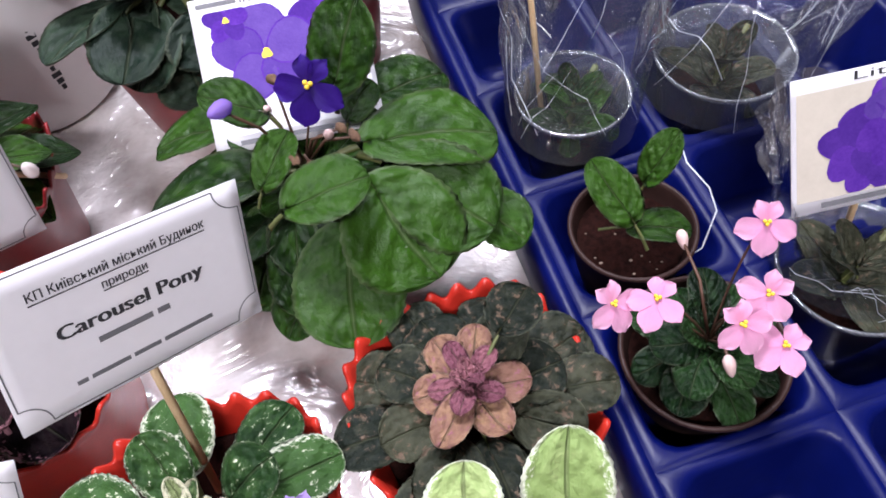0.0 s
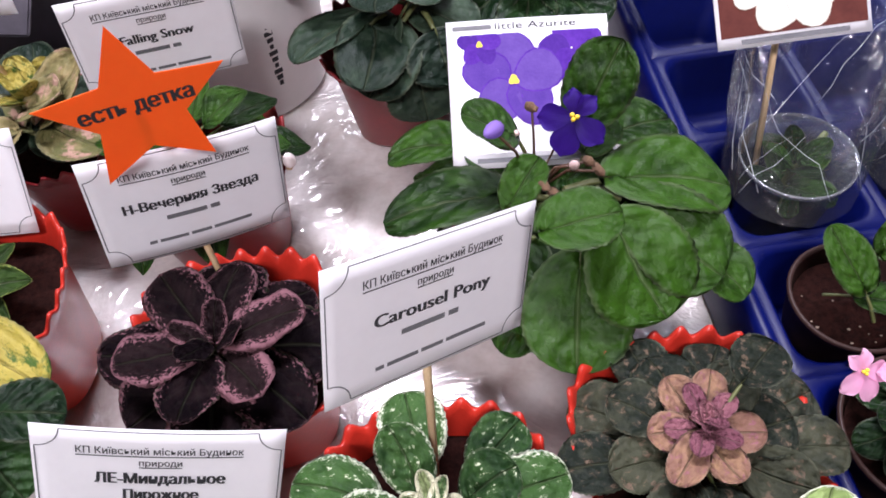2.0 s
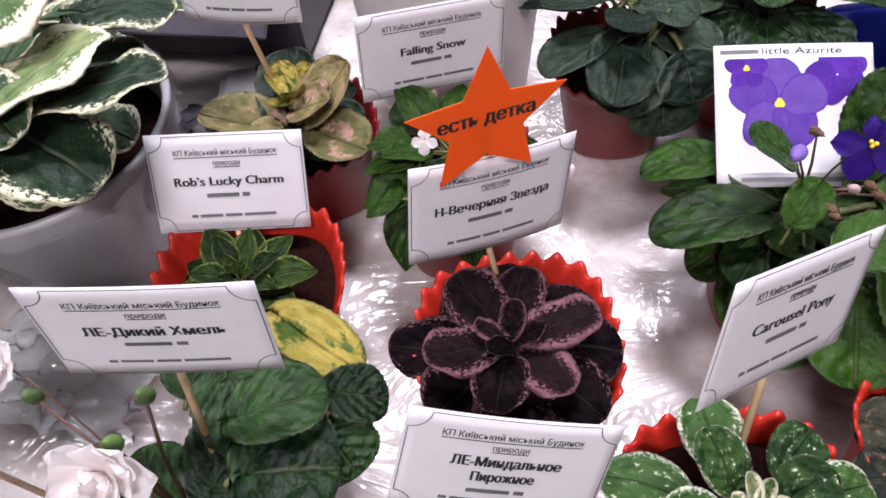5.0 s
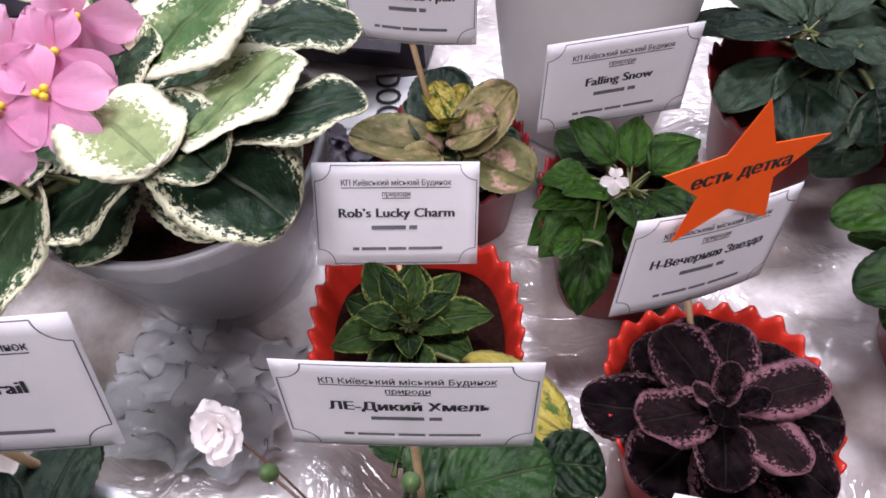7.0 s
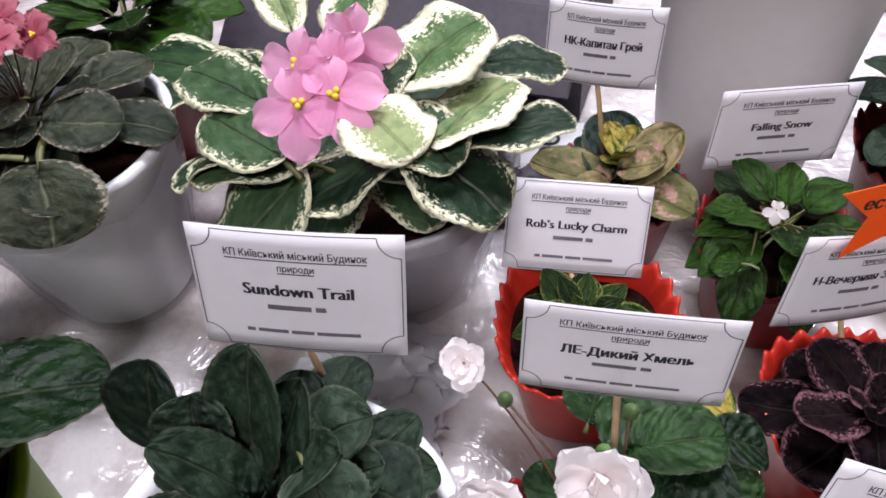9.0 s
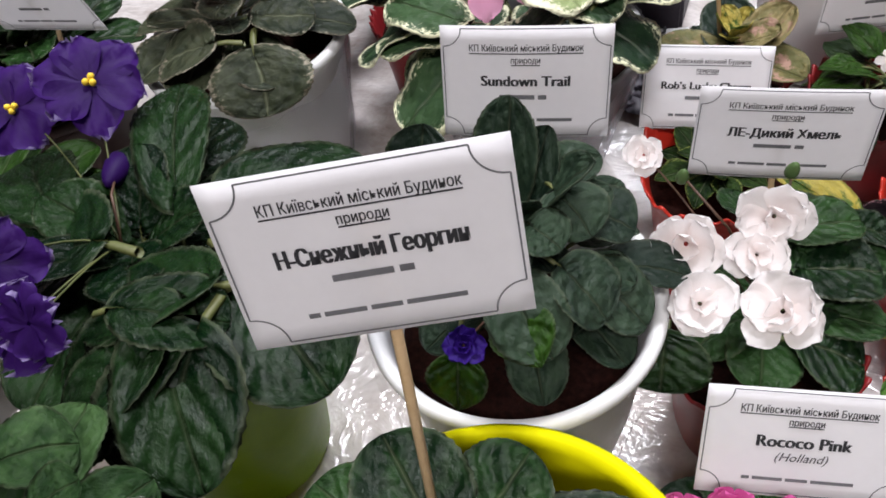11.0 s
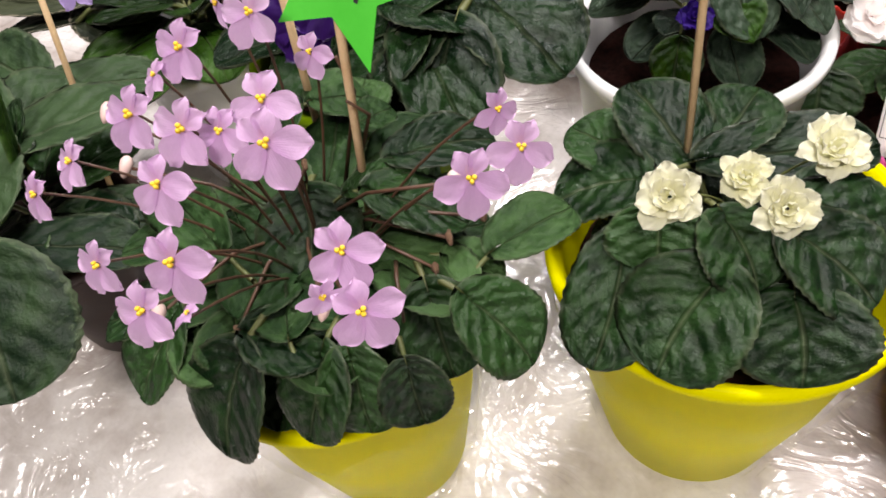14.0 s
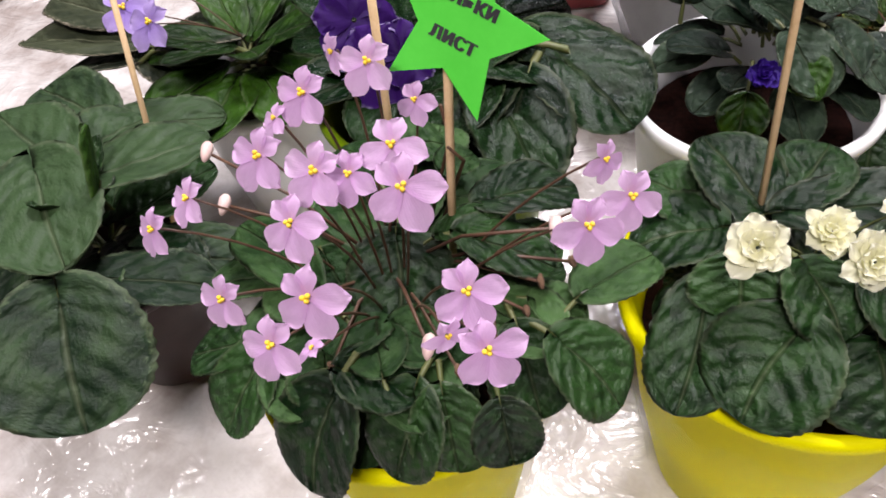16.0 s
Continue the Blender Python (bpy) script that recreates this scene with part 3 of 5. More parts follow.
def red_pot(parent, x, y, r=0.05, h=0.075, turn=0.0, material=None, z=0.0):
    """A rounded square pot with a crimped, flaring rim."""
    prof = [(r * 0.66, 0.0), (r * 0.70, 0.003), (r * 0.86, h * 0.78), (r * 0.90, h * 0.86), (r * 0.98, h * 0.96), (r, h), (r * 0.965, h), (r * 0.93, h * 0.94), (r * 0.85, h * 0.82), (r * 0.80, h * 0.6)]
    bm = lathe(prof, 192, 0.55, (4, 7, 26, 0.0060))
    m = pose(x, y, z, 0, 0, turn)
    ob = put("pot", finish(bm, "pot", material or RED), parent, m, "red plastic pot with a crimped rim")
    put("soil", soil_mesh(r * 0.845, h * 0.76, 0.55), ob, m)
    return ob


def round_pot(parent, x, y, r, h, base, material, label, lip=0.006, sides=72, z=0.0):
    """A round tapered pot with a rolled lip."""
    prof = [(base * 0.9, 0.0), (base, 0.004), (base + (r - base) * 0.55, h * 0.5), (r - lip * 0.6, h - lip * 2.2), (r - lip * 0.2, h - lip * 1.9), (r + lip * 0.35, h - lip * 1.1), (r + lip * 0.35, h - lip * 0.35), (r, h), (r - lip * 0.5, h - lip * 0.1), (r - lip * 0.9, h - lip), (r - lip * 1.1, h - lip * 3), (r * 0.9 - lip, h * 0.72)]
    ob = put("pot", finish(lathe(prof, sides), "pot", material), parent, pose(x, y, z), label)
    put("soil", soil_mesh(r * 0.90 - lip * 0.6, h * 0.80), ob, pose(x, y, z))
    return ob


def film_wrap(pot, x, y, r0, r1, h, seed, flare=0.0, film=None):
    """Clear film bunched round a pot's side, in upright pleats, its upper edge uneven."""
    bm = bmesh.new()
    rings = []
    for i in range(15):
        v = i / 14
        ring = []
        for k in range(140):
            a = k * math.tau / 140
            q = Vector((3.2 * math.cos(a), 3.2 * math.sin(a), 2.2 * v + seed))
            pleat = noise.noise(q * 1.3) * 0.5 + abs(noise.noise(Vector((9 * math.cos(a), 9 * math.sin(a), 3 * v + seed)))) * 0.6
            r = r0 + (r1 - r0) * v + 0.0022 + 0.0040 * max(0.0, pleat + 0.2) + flare * v ** 3
            ring.append(bm.verts.new((x + r * math.cos(a), y + r * math.sin(a), 0.001 + h * v * (1 + 0.10 * noise.noise(q * 0.8) * v))))
        rings.append(ring)
    for lo, hi in zip(rings, rings[1:]):
        for k in range(140):
            bm.faces.new((lo[k], lo[(k + 1) % 140], hi[(k + 1) % 140], hi[k]))
    return put("film_wrap", finish(bm, "film_wrap", film or WRAP), pot, None, "wrinkled clear film round the pot")


def lettering(text, size, shear=0.0):
    data = bpy.data.curves.new("lettering", "FONT")
    data.body, data.size, data.align_x, data.align_y = text, size, "CENTER", "CENTER"
    data.shear, data.resolution_u = shear, 3
    ob = new("lettering_source", data)
    bpy.context.view_layer.update()
    me = bpy.data.meshes.new_from_object(ob.evaluated_get(bpy.context.evaluated_depsgraph_get()))
    bpy.data.objects.remove(ob)
    return me


def words(parent, frame_m, text, x, y, size, width=None, bold=0.0, shear=0.0, ink=None, lift=0.00025, bend=None, squash=1.0):
    me = lettering(text, size, shear)
    xs = [v.co.x for v in me.vertices] or [0, 1]
    k = width / (max(xs) - min(xs)) if width else 1.0
    bm = bmesh.new()
    for n, dx in enumerate((-bold, 0.0, bold) if bold else (0.0,)):
        first = len(bm.verts)
        bm.from_mesh(me)
        bm.verts.ensure_lookup_table()
        for v in bm.verts[first:]:
            v.co.x = v.co.x * k + x + dx
            v.co.y = v.co.y * squash + y
            v.co.z = lift + 0.00002 * n + (bend(v.co.x, v.co.y) if bend else 0.0)
    for f in bm.faces:
        f.material_index = 0
    return put("lettering", finish(bm, "lettering", ink or INK, False), parent, frame_m)


def bar(parent, frame_m, x, y, w, h, ink=None, lift=0.00025, bend=None, name="text_bar"):
    bm = bmesh.new()
    n = 10
    lo = [bm.verts.new((x - w / 2 + w * i / n, y - h / 2, 0)) for i in range(n + 1)]
    hi = [bm.verts.new((x - w / 2 + w * i / n, y + h / 2, 0)) for i in range(n + 1)]
    for i in range(n):
        bm.faces.new((lo[i], lo[i + 1], hi[i + 1], hi[i]))
    for v in bm.verts:
        v.co.z = lift + (bend(v.co.x, v.co.y) if bend else 0)
    return put(name, finish(bm, name, ink or GREYINK), parent, frame_m)


def frame_of(tl, tr, bl):
    """The pose of a sheet whose corners lie there: x to its right, y up along it, z out of its face; and its size."""
    tl, tr, bl = Vector(tl), Vector(tr), Vector(bl)
    x = (tr - tl).normalized()
    up = tl - bl
    h = up.length
    z = x.cross(up).normalized()
    y = z.cross(x)
    c = (tr + bl) / 2
    m = Matrix(((x.x, y.x, z.x, c.x), (x.y, y.y, z.y, c.y), (x.z, y.z, z.z, c.z), (0, 0, 0, 1)))
    return m, (tr - tl).length, h


def sheet(w, h, bend, material, name="card", thick=0.0004):
    bm = bmesh.new()
    nx, ny = 16, 8
    lay = []
    for s in (0.0, -thick):
        lay.append([[bm.verts.new((w * (i / nx - 0.5), h * (j / ny - 0.5), s + bend(w * (i / nx - 0.5), h * (j / ny - 0.5)))) for i in range(nx + 1)] for j in range(ny + 1)])
    for j in range(ny):
        for i in range(nx):
            f, b = lay
            bm.faces.new((f[j][i], f[j][i + 1], f[j + 1][i + 1], f[j + 1][i]))
            bm.faces.new((b[j][i], b[j + 1][i], b[j + 1][i + 1], b[j][i + 1]))
    f, b = lay
    for i in range(nx):
        bm.faces.new((f[0][i], b[0][i], b[0][i + 1], f[0][i + 1]))
        bm.faces.new((f[ny][i], f[ny][i + 1], b[ny][i + 1], b[ny][i]))
    for j in range(ny):
        bm.faces.new((f[j][0], f[j + 1][0], b[j + 1][0], b[j][0]))
        bm.faces.new((f[j][nx], b[j][nx], b[j + 1][nx], f[j + 1][nx]))
    return finish(bm, name, material)


def corner_lines(w, h, bend):
    """Thin ruled border with scooped corners."""
    bm = bmesh.new()
    t, inset, r = 0.00022, 0.0012, 0.008

    def strip(pts):
        vs = []
        for i, p in enumerate(pts):
            d = (Vector(pts[min(i + 1, len(pts) - 1)]) - Vector(pts[max(i - 1, 0)])).normalized()
            n = Vector((-d.y, d.x)) * t
            vs.append([bm.verts.new((p[0] + s * n.x, p[1] + s * n.y, 0.0002 + bend(p[0], p[1]))) for s in (-1, 1)])
        for a, b in zip(vs, vs[1:]):
            bm.faces.new((a[0], b[0], b[1], a[1]))

    a, b = w / 2 - inset, h / 2 - inset
    for sx in (-1, 1):
        for sy in (-1, 1):
            strip([(sx * a - sx * r * math.sin(k * math.pi / 16), sy * b - sy * r * math.cos(k * math.pi / 16)) for k in range(9)])
    for s in (-1, 1):
        strip([(s * a, (b - r) * (2 * k / 8 - 1)) for k in range(9)])
        strip([((a - r) * (2 * k / 12 - 1), s * b) for k in range(13)])
    return finish(bm, "border", GREYINK, False)


def plant_label(title, tl, tr, bl, foot, bow=0.0, second="", after="", long=0.62):
    """A printed white card on a bamboo stick: house line, cultivar's name, and lines given as bars."""
    m, w, h = frame_of(tl, tr, bl)
    ob = thing("plant_label", *foot, label="white printed card with a plant name on a bamboo stick", category="plant label", group="printed plant labels")

    def bend(x, y):
        return -bow * (2 * x / w) ** 2

    card = put("card", sheet(w, h, bend, PAPER), ob, m, "white paper card with a ruled border")
    put("border", corner_lines(w, h, bend), card, m)
    words(card, m, "КП Київський міський Будинок", 0, h * 0.31, 0.0042, w * 0.66, bold=0.00006, bend=bend)
    bar(card, m, 0, h * 0.265, w * 0.66, 0.00045, INK, bend=bend, name="underline")
    words(card, m, "природи", 0, h * 0.205, 0.0038, w * 0.17, bold=0.00006, bend=bend)
    bar(card, m, 0, h * 0.165, w * 0.17, 0.00045, INK, bend=bend, name="underline")
    y = 0.02 if not second else 0.06
    if title:
        words(card, m, title, 0, h * y, 0.0068, w * long, bold=0.0003, bend=bend)
    if second:
        words(card, m, second, 0, h * (y - 0.15), 0.0066, w * 0.30, bold=0.0003, bend=bend)
        y -= 0.15
    if after:
        words(card, m, after, 0, h * (y - 0.14), 0.005, w * 0.26, shear=0.3, bend=bend)
    else:
        bar(card, m, -w * 0.05, h * (y - 0.14), w * 0.21, h * 0.04, bend=bend)
        bar(card, m, w * 0.10, h * (y - 0.14), w * 0.05, h * 0.04, bend=bend)
    for bx, bw in ((-0.255, 0.04), (-0.145, 0.15), (0.0, 0.11), (0.175, 0.21)):
        bar(card, m, w * bx, -h * 0.33, w * bw, h * 0.03, bend=bend)
    put("stick", finish(tube([foot, m @ Vector((0, -h * 0.49, -0.0026)), m @ Vector((0, h * 0.2, -0.0026))], 0.0016, 8), "stick", BAMBOO), ob, None, "bamboo stick")
    return ob


def star_mesh(r, inner, material, bend):
    bm = bmesh.new()
    pts = []
    for k in range(10):
        a = math.pi / 2 + k * math.pi / 5
        q = r if k % 2 == 0 else inner
        pts.append((q * math.cos(a), q * math.sin(a)))
    lay = []
    for s in (0.0, -0.0004):
        lay.append(([bm.verts.new((x, y, s + bend(x, y))) for x, y in pts], bm.verts.new((0, 0, s))))
    for k in range(10):
        n = (k + 1) % 10
        bm.faces.new((lay[0][1], lay[0][0][k], lay[0][0][n]))
        bm.faces.new((lay[1][1], lay[1][0][n], lay[1][0][k]))
        bm.faces.new((lay[0][0][k], lay[1][0][k], lay[1][0][n], lay[0][0][n]))
    return finish(bm, "star", material, False)


def star_sign(at, face, spin, r, material, lines, label, foot, ink=INK):
    n = Vector(face).normalized()
    up = (UP - n * UP.dot(n)).normalized()
    side = up.cross(n)
    a = radians(spin)
    up, side = up * math.cos(a) - side * math.sin(a), side * math.cos(a) + up * math.sin(a)
    m = Matrix(((side.x, up.x, n.x, at[0]), (side.y, up.y, n.y, at[1]), (side.z, up.z, n.z, at[2]), (0, 0, 0, 1)))
    ob = thing("star_sign", *foot, label=label, category="sign")

    def bend(x, y):
        return 0.0

    card = put("star", star_mesh(r, r * 0.47, material, bend), ob, m)
    for text, y, width in lines:
        words(card, m, text, 0, y * r, r * 0.26, width * r, bold=0.0004, bend=bend)
    put("stick", finish(tube([foot, m @ Vector((0, -0.42 * r, -0.0024)), m @ Vector((0, 0.1 * r, -0.0024))], 0.0016, 8), "stick", BAMBOO), ob, None, "bamboo stick")
    return ob


# ---- the room and the table ----


def room():
    for name, w, d, h, x, y, z in (("floor", 7, 7, 0.1, 0, 0.5, -0.85), ("ceiling", 7, 7, 0.1, 0, 0.5, 2.75), ("wall_north", 7, 0.1, 3.5, 0, 4.05, -0.75), ("wall_south", 7, 0.1, 3.5, 0, -3.05, -0.75), ("wall_east", 0.1, 7, 3.5, 3.55, 0.5, -0.75), ("wall_west", 0.1, 7, 3.5, -3.55, 0.5, -0.75)):
        ob = new(name, finish(slab(w, d, h), name, FLOORING if name == "floor" else WALLPAINT, False))
        ob.location = (x, y, z)
        tagged(ob, "plain " + name.split("_")[0] + " of the exhibition hall", name.split("_")[0], kind="structure")


def table():
    ob = thing("table", -0.1, 0.4, -0.75, "long table under a white cloth with clear film", "table")
    bm = bmesh.new()
    nx, ny = 230, 150
    x0, x1, y0, y1 = -1.1, 0.9, -0.3, 0.98
    grid = []
    for j in range(ny + 1):
        row = []
        for i in range(nx + 1):
            x, y = x0 + (x1 - x0) * i / nx, y0 + (y1 - y0) * j / ny
            p = Vector((x, y, 0))
            z = -0.0035 + 0.0022 * noise.noise(p * 14) + 0.0016 * abs(noise.noise(p * 34 + Vector((3, 1, 0))))
            row.append(bm.verts.new((x, y, min(z, 0.0))))
        grid.append(row)
    for j in range(ny):
        for i in range(nx):
            bm.faces.new((grid[j][i], grid[j][i + 1], grid[j + 1][i + 1], grid[j + 1][i]))
    rim = [grid[0][i] for i in range(nx + 1)] + [grid[j][nx] for j in range(1, ny + 1)] + [grid[ny][i] for i in range(nx - 1, -1, -1)] + [grid[j][0] for j in range(ny - 1, 0, -1)]
    drop = [bm.verts.new((v.co.x * 1.01, v.co.y, -0.3)) for v in rim]
    for k in range(len(rim)):
        n = (k + 1) % len(rim)
        bm.faces.new((rim[k], drop[k], drop[n], rim[n]))
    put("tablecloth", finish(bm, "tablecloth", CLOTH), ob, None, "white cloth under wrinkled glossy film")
    put("tabletop", finish(slab(1.96, 1.24, 0.03), "tabletop", BAMBOO, False), ob, pose(-0.1, 0.34, -0.042))
    for sx in (-1, 1):
        for sy in (-1, 1):
            put("leg", finish(slab(0.05, 0.05, 0.71, 0.004), "leg", DARKBOX, False), ob, pose(-0.1 + sx * 0.9, 0.34 + sy * 0.55, -0.75))


room()
table()


def violet(label, x, y, group="potted african violets"):
    return thing("potted_violet", x, y, 0.0, label, "potted plant", group)


def grown(p, rows, material, shape="round", stalk=0.45):
    for row in rows:
        leaf(p, (*row[:6], row[6] * (1.34 if shape == "round" else 1.15)), material, shape, stalk)


# ---- seedling tray with its small pots ----
TRAY = pose(0.211, 0.567, 0, 0, 0, 13.7)


def seedling_tray():
    """Blue vacuum-formed tray: three columns of deep cells between rounded ridges."""
    ob = thing("seedling_tray", 0.33, 0.56, 0.0, "blue plastic seedling tray with square cells", "tray")
    pu, pv, n, rows, top = 0.078, 0.0715, 3, 6, 0.055
    u0, v0 = 0.006, -0.222
    us, vs = [0.0], [v0 - 0.008]
    bm = bmesh.new()

    def quad(a, b, c, d):
        bm.faces.new([bm.verts.new(v) for v in (a, b, c, d)])

    def ringed(lo, hi):
        for k in range(len(lo)):
            q = (k + 1) % len(lo)
            bm.faces.new((lo[k], lo[q], hi[q], hi[k]))

    def loop(cx, cy, hx, hy, r, z):
        out = []
        for sx, sy, a0 in ((1, 1, 0), (-1, 1, 90), (-1, -1, 180), (1, -1, 270)):
            for k in range(5):
                a = radians(a0 + 90 * k / 4)
                out.append(bm.verts.new((cx + sx * (hx - r) + r * math.cos(a), cy + sy * (hy - r) + r * math.sin(a), z)))
        return out

    full = loop(0, 0, pu / 2, pv / 2, 0.0004, top - 0.003)
    r1 = loop(0, 0, pu / 2 - 0.003, pv / 2 - 0.003, 0.012, top)
    r2 = loop(0, 0, pu / 2 - 0.006, pv / 2 - 0.006, 0.012, top - 0.004)
    r3 = loop(0, 0, pu / 2 - 0.015, pv / 2 - 0.014, 0.010, 0.014)
    r4 = loop(0, 0, pu / 2 - 0.018, pv / 2 - 0.017, 0.009, 0.010)
    hub = [bm.verts.new((0.007 * math.cos(t), 0.007 * math.sin(t), 0.0102)) for t in [math.atan2(v.co.y, v.co.x) for v in r4]]
    cap = [bm.verts.new((v.co.x * 0.86, v.co.y * 0.86, 0.0125)) for v in hub]
    for lo, hi in ((full, r1), (r1, r2), (r2, r3), (r3, r4), (r4, hub), (hub, cap)):
        ringed(lo, hi)
    bm.faces.new(cap)
    cell = finish(bm, "cell", BLUE)
    for i in range(n):
        for j in range(rows):
            put("cell", cell, ob, TRAY @ Matrix.Translation((u0 + pu * (i + 0.5), v0 + pv * (j + 0.5), 0)))
    bm = bmesh.new()
    hx, hy = pu * n / 2, pv * rows / 2
    mx, my = u0 + hx, v0 + hy
    o1, o2, o3, o4 = loop(mx, my, hx, hy, 0.0004, top - 0.003), loop(mx, my, hx + 0.004, hy + 0.004, 0.008, top), loop(mx, my, hx + 0.008, hy + 0.008, 0.012, top - 0.004), loop(mx, my, hx + 0.004, hy + 0.004, 0.012, 0.001)
    for lo, hi in ((o2, o1), (o3, o2), (o4, o3)):
        ringed(lo, hi)
    put("rim", finish(bm, "rim", BLUE), ob, TRAY)
    return ob


seedling_tray()


def perlite(parent, x, y, r, z, n=14):
    bm = bmesh.new()
    for _ in range(n):
        a, q = random.uniform(0, 6.28), r * math.sqrt(random.random())
        bmesh.ops.create_icosphere(bm, subdivisions=1, radius=random.uniform(0.0004, 0.0010), matrix=Matrix.Translation((x + q * math.cos(a), y + q * math.sin(a), z)) @ Matrix.Diagonal((1, 0.7, 0.6, 1)))
    put("perlite", finish(bm, "perlite", GRIT, False), parent)


p = violet("young violet cutting with three leaves in a brown pot", 0.264, 0.530)
round_pot(p, 0.264, 0.530, 0.0285, 0.052, 0.019, BROWNPOT, "small dark brown plastic pot", 0.002, 48, 0.0125)
perlite(p, 0.264, 0.530, 0.022, 0.0562)
grown(p, [
    (0.258, 0.523, 0.085, 0.245, 0.542, 0.100, 0.018),
    (0.269, 0.538, 0.090, 0.279, 0.544, 0.110, 0.015),
    (0.263, 0.522, 0.075, 0.286, 0.518, 0.075, 0.015)], L_GREEN, "ovate", 0.7)

p = violet("small dark violet with light pink flowers in a seedling tray", 0.281, 0.468)
round_pot(p, 0.281, 0.468, 0.034, 0.05, 0.021, BROWNPOT, "small brownish plastic pot", 0.002, 48, 0.0125)
rosette(p, 0.281, 0.468, 0.066, ((8, 0.012, 0.021, 0.018, -0.15, 10, 0.0), (7, 0.008, 0.020, 0.017, 0.3, 30, 0.006), (4, 0.003, 0.015, 0.011, 0.8, 10, 0.008)), L_DARK)
for at in [(0.239, 0.469, 0.108), (0.254, 0.467, 0.112), (0.294, 0.486, 0.125), (0.290, 0.462, 0.118), (0.279, 0.453, 0.115), (0.295, 0.448, 0.105)]:
    flower(p, at, 0.021, F_ROSY, "single", (0.0, -0.5, 0.85), root=(0.281, 0.468, 0.07), stalk=REDSTALK)
for at in ((0.280, 0.449, 0.088), (0.276, 0.505, 0.088)):
    bud(p, at, 0.006, root=(0.281, 0.468, 0.07))


def clear_cup(parent, x, y, r, h, z=0.0125):
    prof = [(r * 0.68, 0.0), (r * 0.70, 0.001), (r * 0.97, h - 0.003), (r * 1.02, h - 0.0025), (r * 1.03, h - 0.001), (r * 1.0, h), (r * 0.965, h - 0.001), (r * 0.69, 0.0015)]
    ob = put("cup", finish(lathe(prof, 56), "cup", CUP), parent, pose(x, y, z), "clear plastic cup")
    put("cup_rim", finish(lathe([(r * 1.0, h - 0.0006), (r * 1.025, h - 0.0006), (r * 1.028, h + 0.0004), (r * 1.0, h + 0.0004), (r * 1.0, h - 0.0006)], 56, closed=False), "cup_rim", FILMGREY), ob, pose(x, y, z), "whitish rolled rim")
    put("soil", soil_mesh(r * 0.80, h * 0.45), ob, pose(x, y, z))
    return ob


def film_bag(x, y, r, h, lean, seed, foot=0.058):
    """A loose, creased clear bag standing round a cup, open above."""
    rng = random.Random(seed)
    ob = thing("plastic_bag", x, y, foot, "crumpled clear plastic bag round a seedling cup", "plastic bag", "clear bags in the tray")
    bm = bmesh.new()
    rings = []
    for i in range(19):
        v = i / 18
        ring = []
        for k in range(96):
            a = k * math.tau / 96
            q = Vector((1.5 * math.cos(a), 1.5 * math.sin(a), 1.1 * v + 7 * seed))
            fold = 0.30 * noise.noise(q) + 0.22 * abs(noise.noise(q * 2.3)) + 0.05 * math.sin(17 * a + 4 * v)
            rr = r * (1 + (0.12 + 1.1 * v) * fold + 0.55 * v * v)
            top = h * v * (0.78 + 0.75 * noise.noise(Vector((math.cos(a), math.sin(a), seed * 3.1))))
            ring.append(bm.verts.new((x + rr * math.cos(a) + lean[0] * v * h, y + rr * math.sin(a) + lean[1] * v * h, foot + top)))
        rings.append(ring)
    for lo, hi in zip(rings, rings[1:]):
        for k in range(96):
            bm.faces.new((lo[k], lo[(k + 1) % 96], hi[(k + 1) % 96], hi[k]))
    # highlight streaks on the folds are modelled as thin white tubes
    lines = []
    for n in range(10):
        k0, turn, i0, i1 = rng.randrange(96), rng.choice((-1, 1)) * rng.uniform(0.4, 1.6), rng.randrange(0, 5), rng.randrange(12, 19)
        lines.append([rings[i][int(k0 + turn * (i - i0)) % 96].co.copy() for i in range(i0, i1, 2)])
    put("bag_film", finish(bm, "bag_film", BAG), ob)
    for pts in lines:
        put("crease_glint", finish(tube(pts, 0.0001 + 0.00014 * rng.random(), 5, 0.00006), "crease_glint", GLINT_THREAD), ob, None, "white glint drawn along a crease in the film")
    return ob


for cx, cy, r, h, seed, lean, note in ((0.248, 0.605, 0.028, 0.062, 1, (0.1, 0.5), "with a stick"), (0.327, 0.622, 0.034, 0.062, 2, (0.3, 0.3), "in a bag"), (0.354, 0.500, 0.033, 0.05, 3, (0.5, 0.1), "in a folded bag")):
    p = violet("small violet cutting in a clear plastic cup " + note, cx, cy, "cuttings in clear cups")
    clear_cup(p, cx, cy, r, h)
    z = 0.0125 + h * 0.45
    rosette(p, cx, cy, z + 0.014, ((5, 0.006, 0.024, 0.018, 0.35, 40 * seed, 0.0), (4, 0.003, 0.018, 0.013, 0.8, 15, 0.014)), L_GREEN if seed == 1 else L_BRONZE, "ovate", 0.6)
    put("twig", finish(tube([(cx - 0.004, cy, z), (cx + 0.012, cy + 0.008, z + 0.042)], 0.0022, 7, 0.0016), "twig", STALK), p)
    if seed < 3:
        film_bag(cx, cy, r * 1.18, 0.085 + 0.02 * seed, lean, seed)
    else:
        film_bag(cx + 0.004, cy + 0.012, r * 1.15, 0.055, (0.1, 0.1), seed)


ob = thing("white_thread", 0.29, 0.545, 0.055, "thin white thread looped over the seedling tray", "thread")
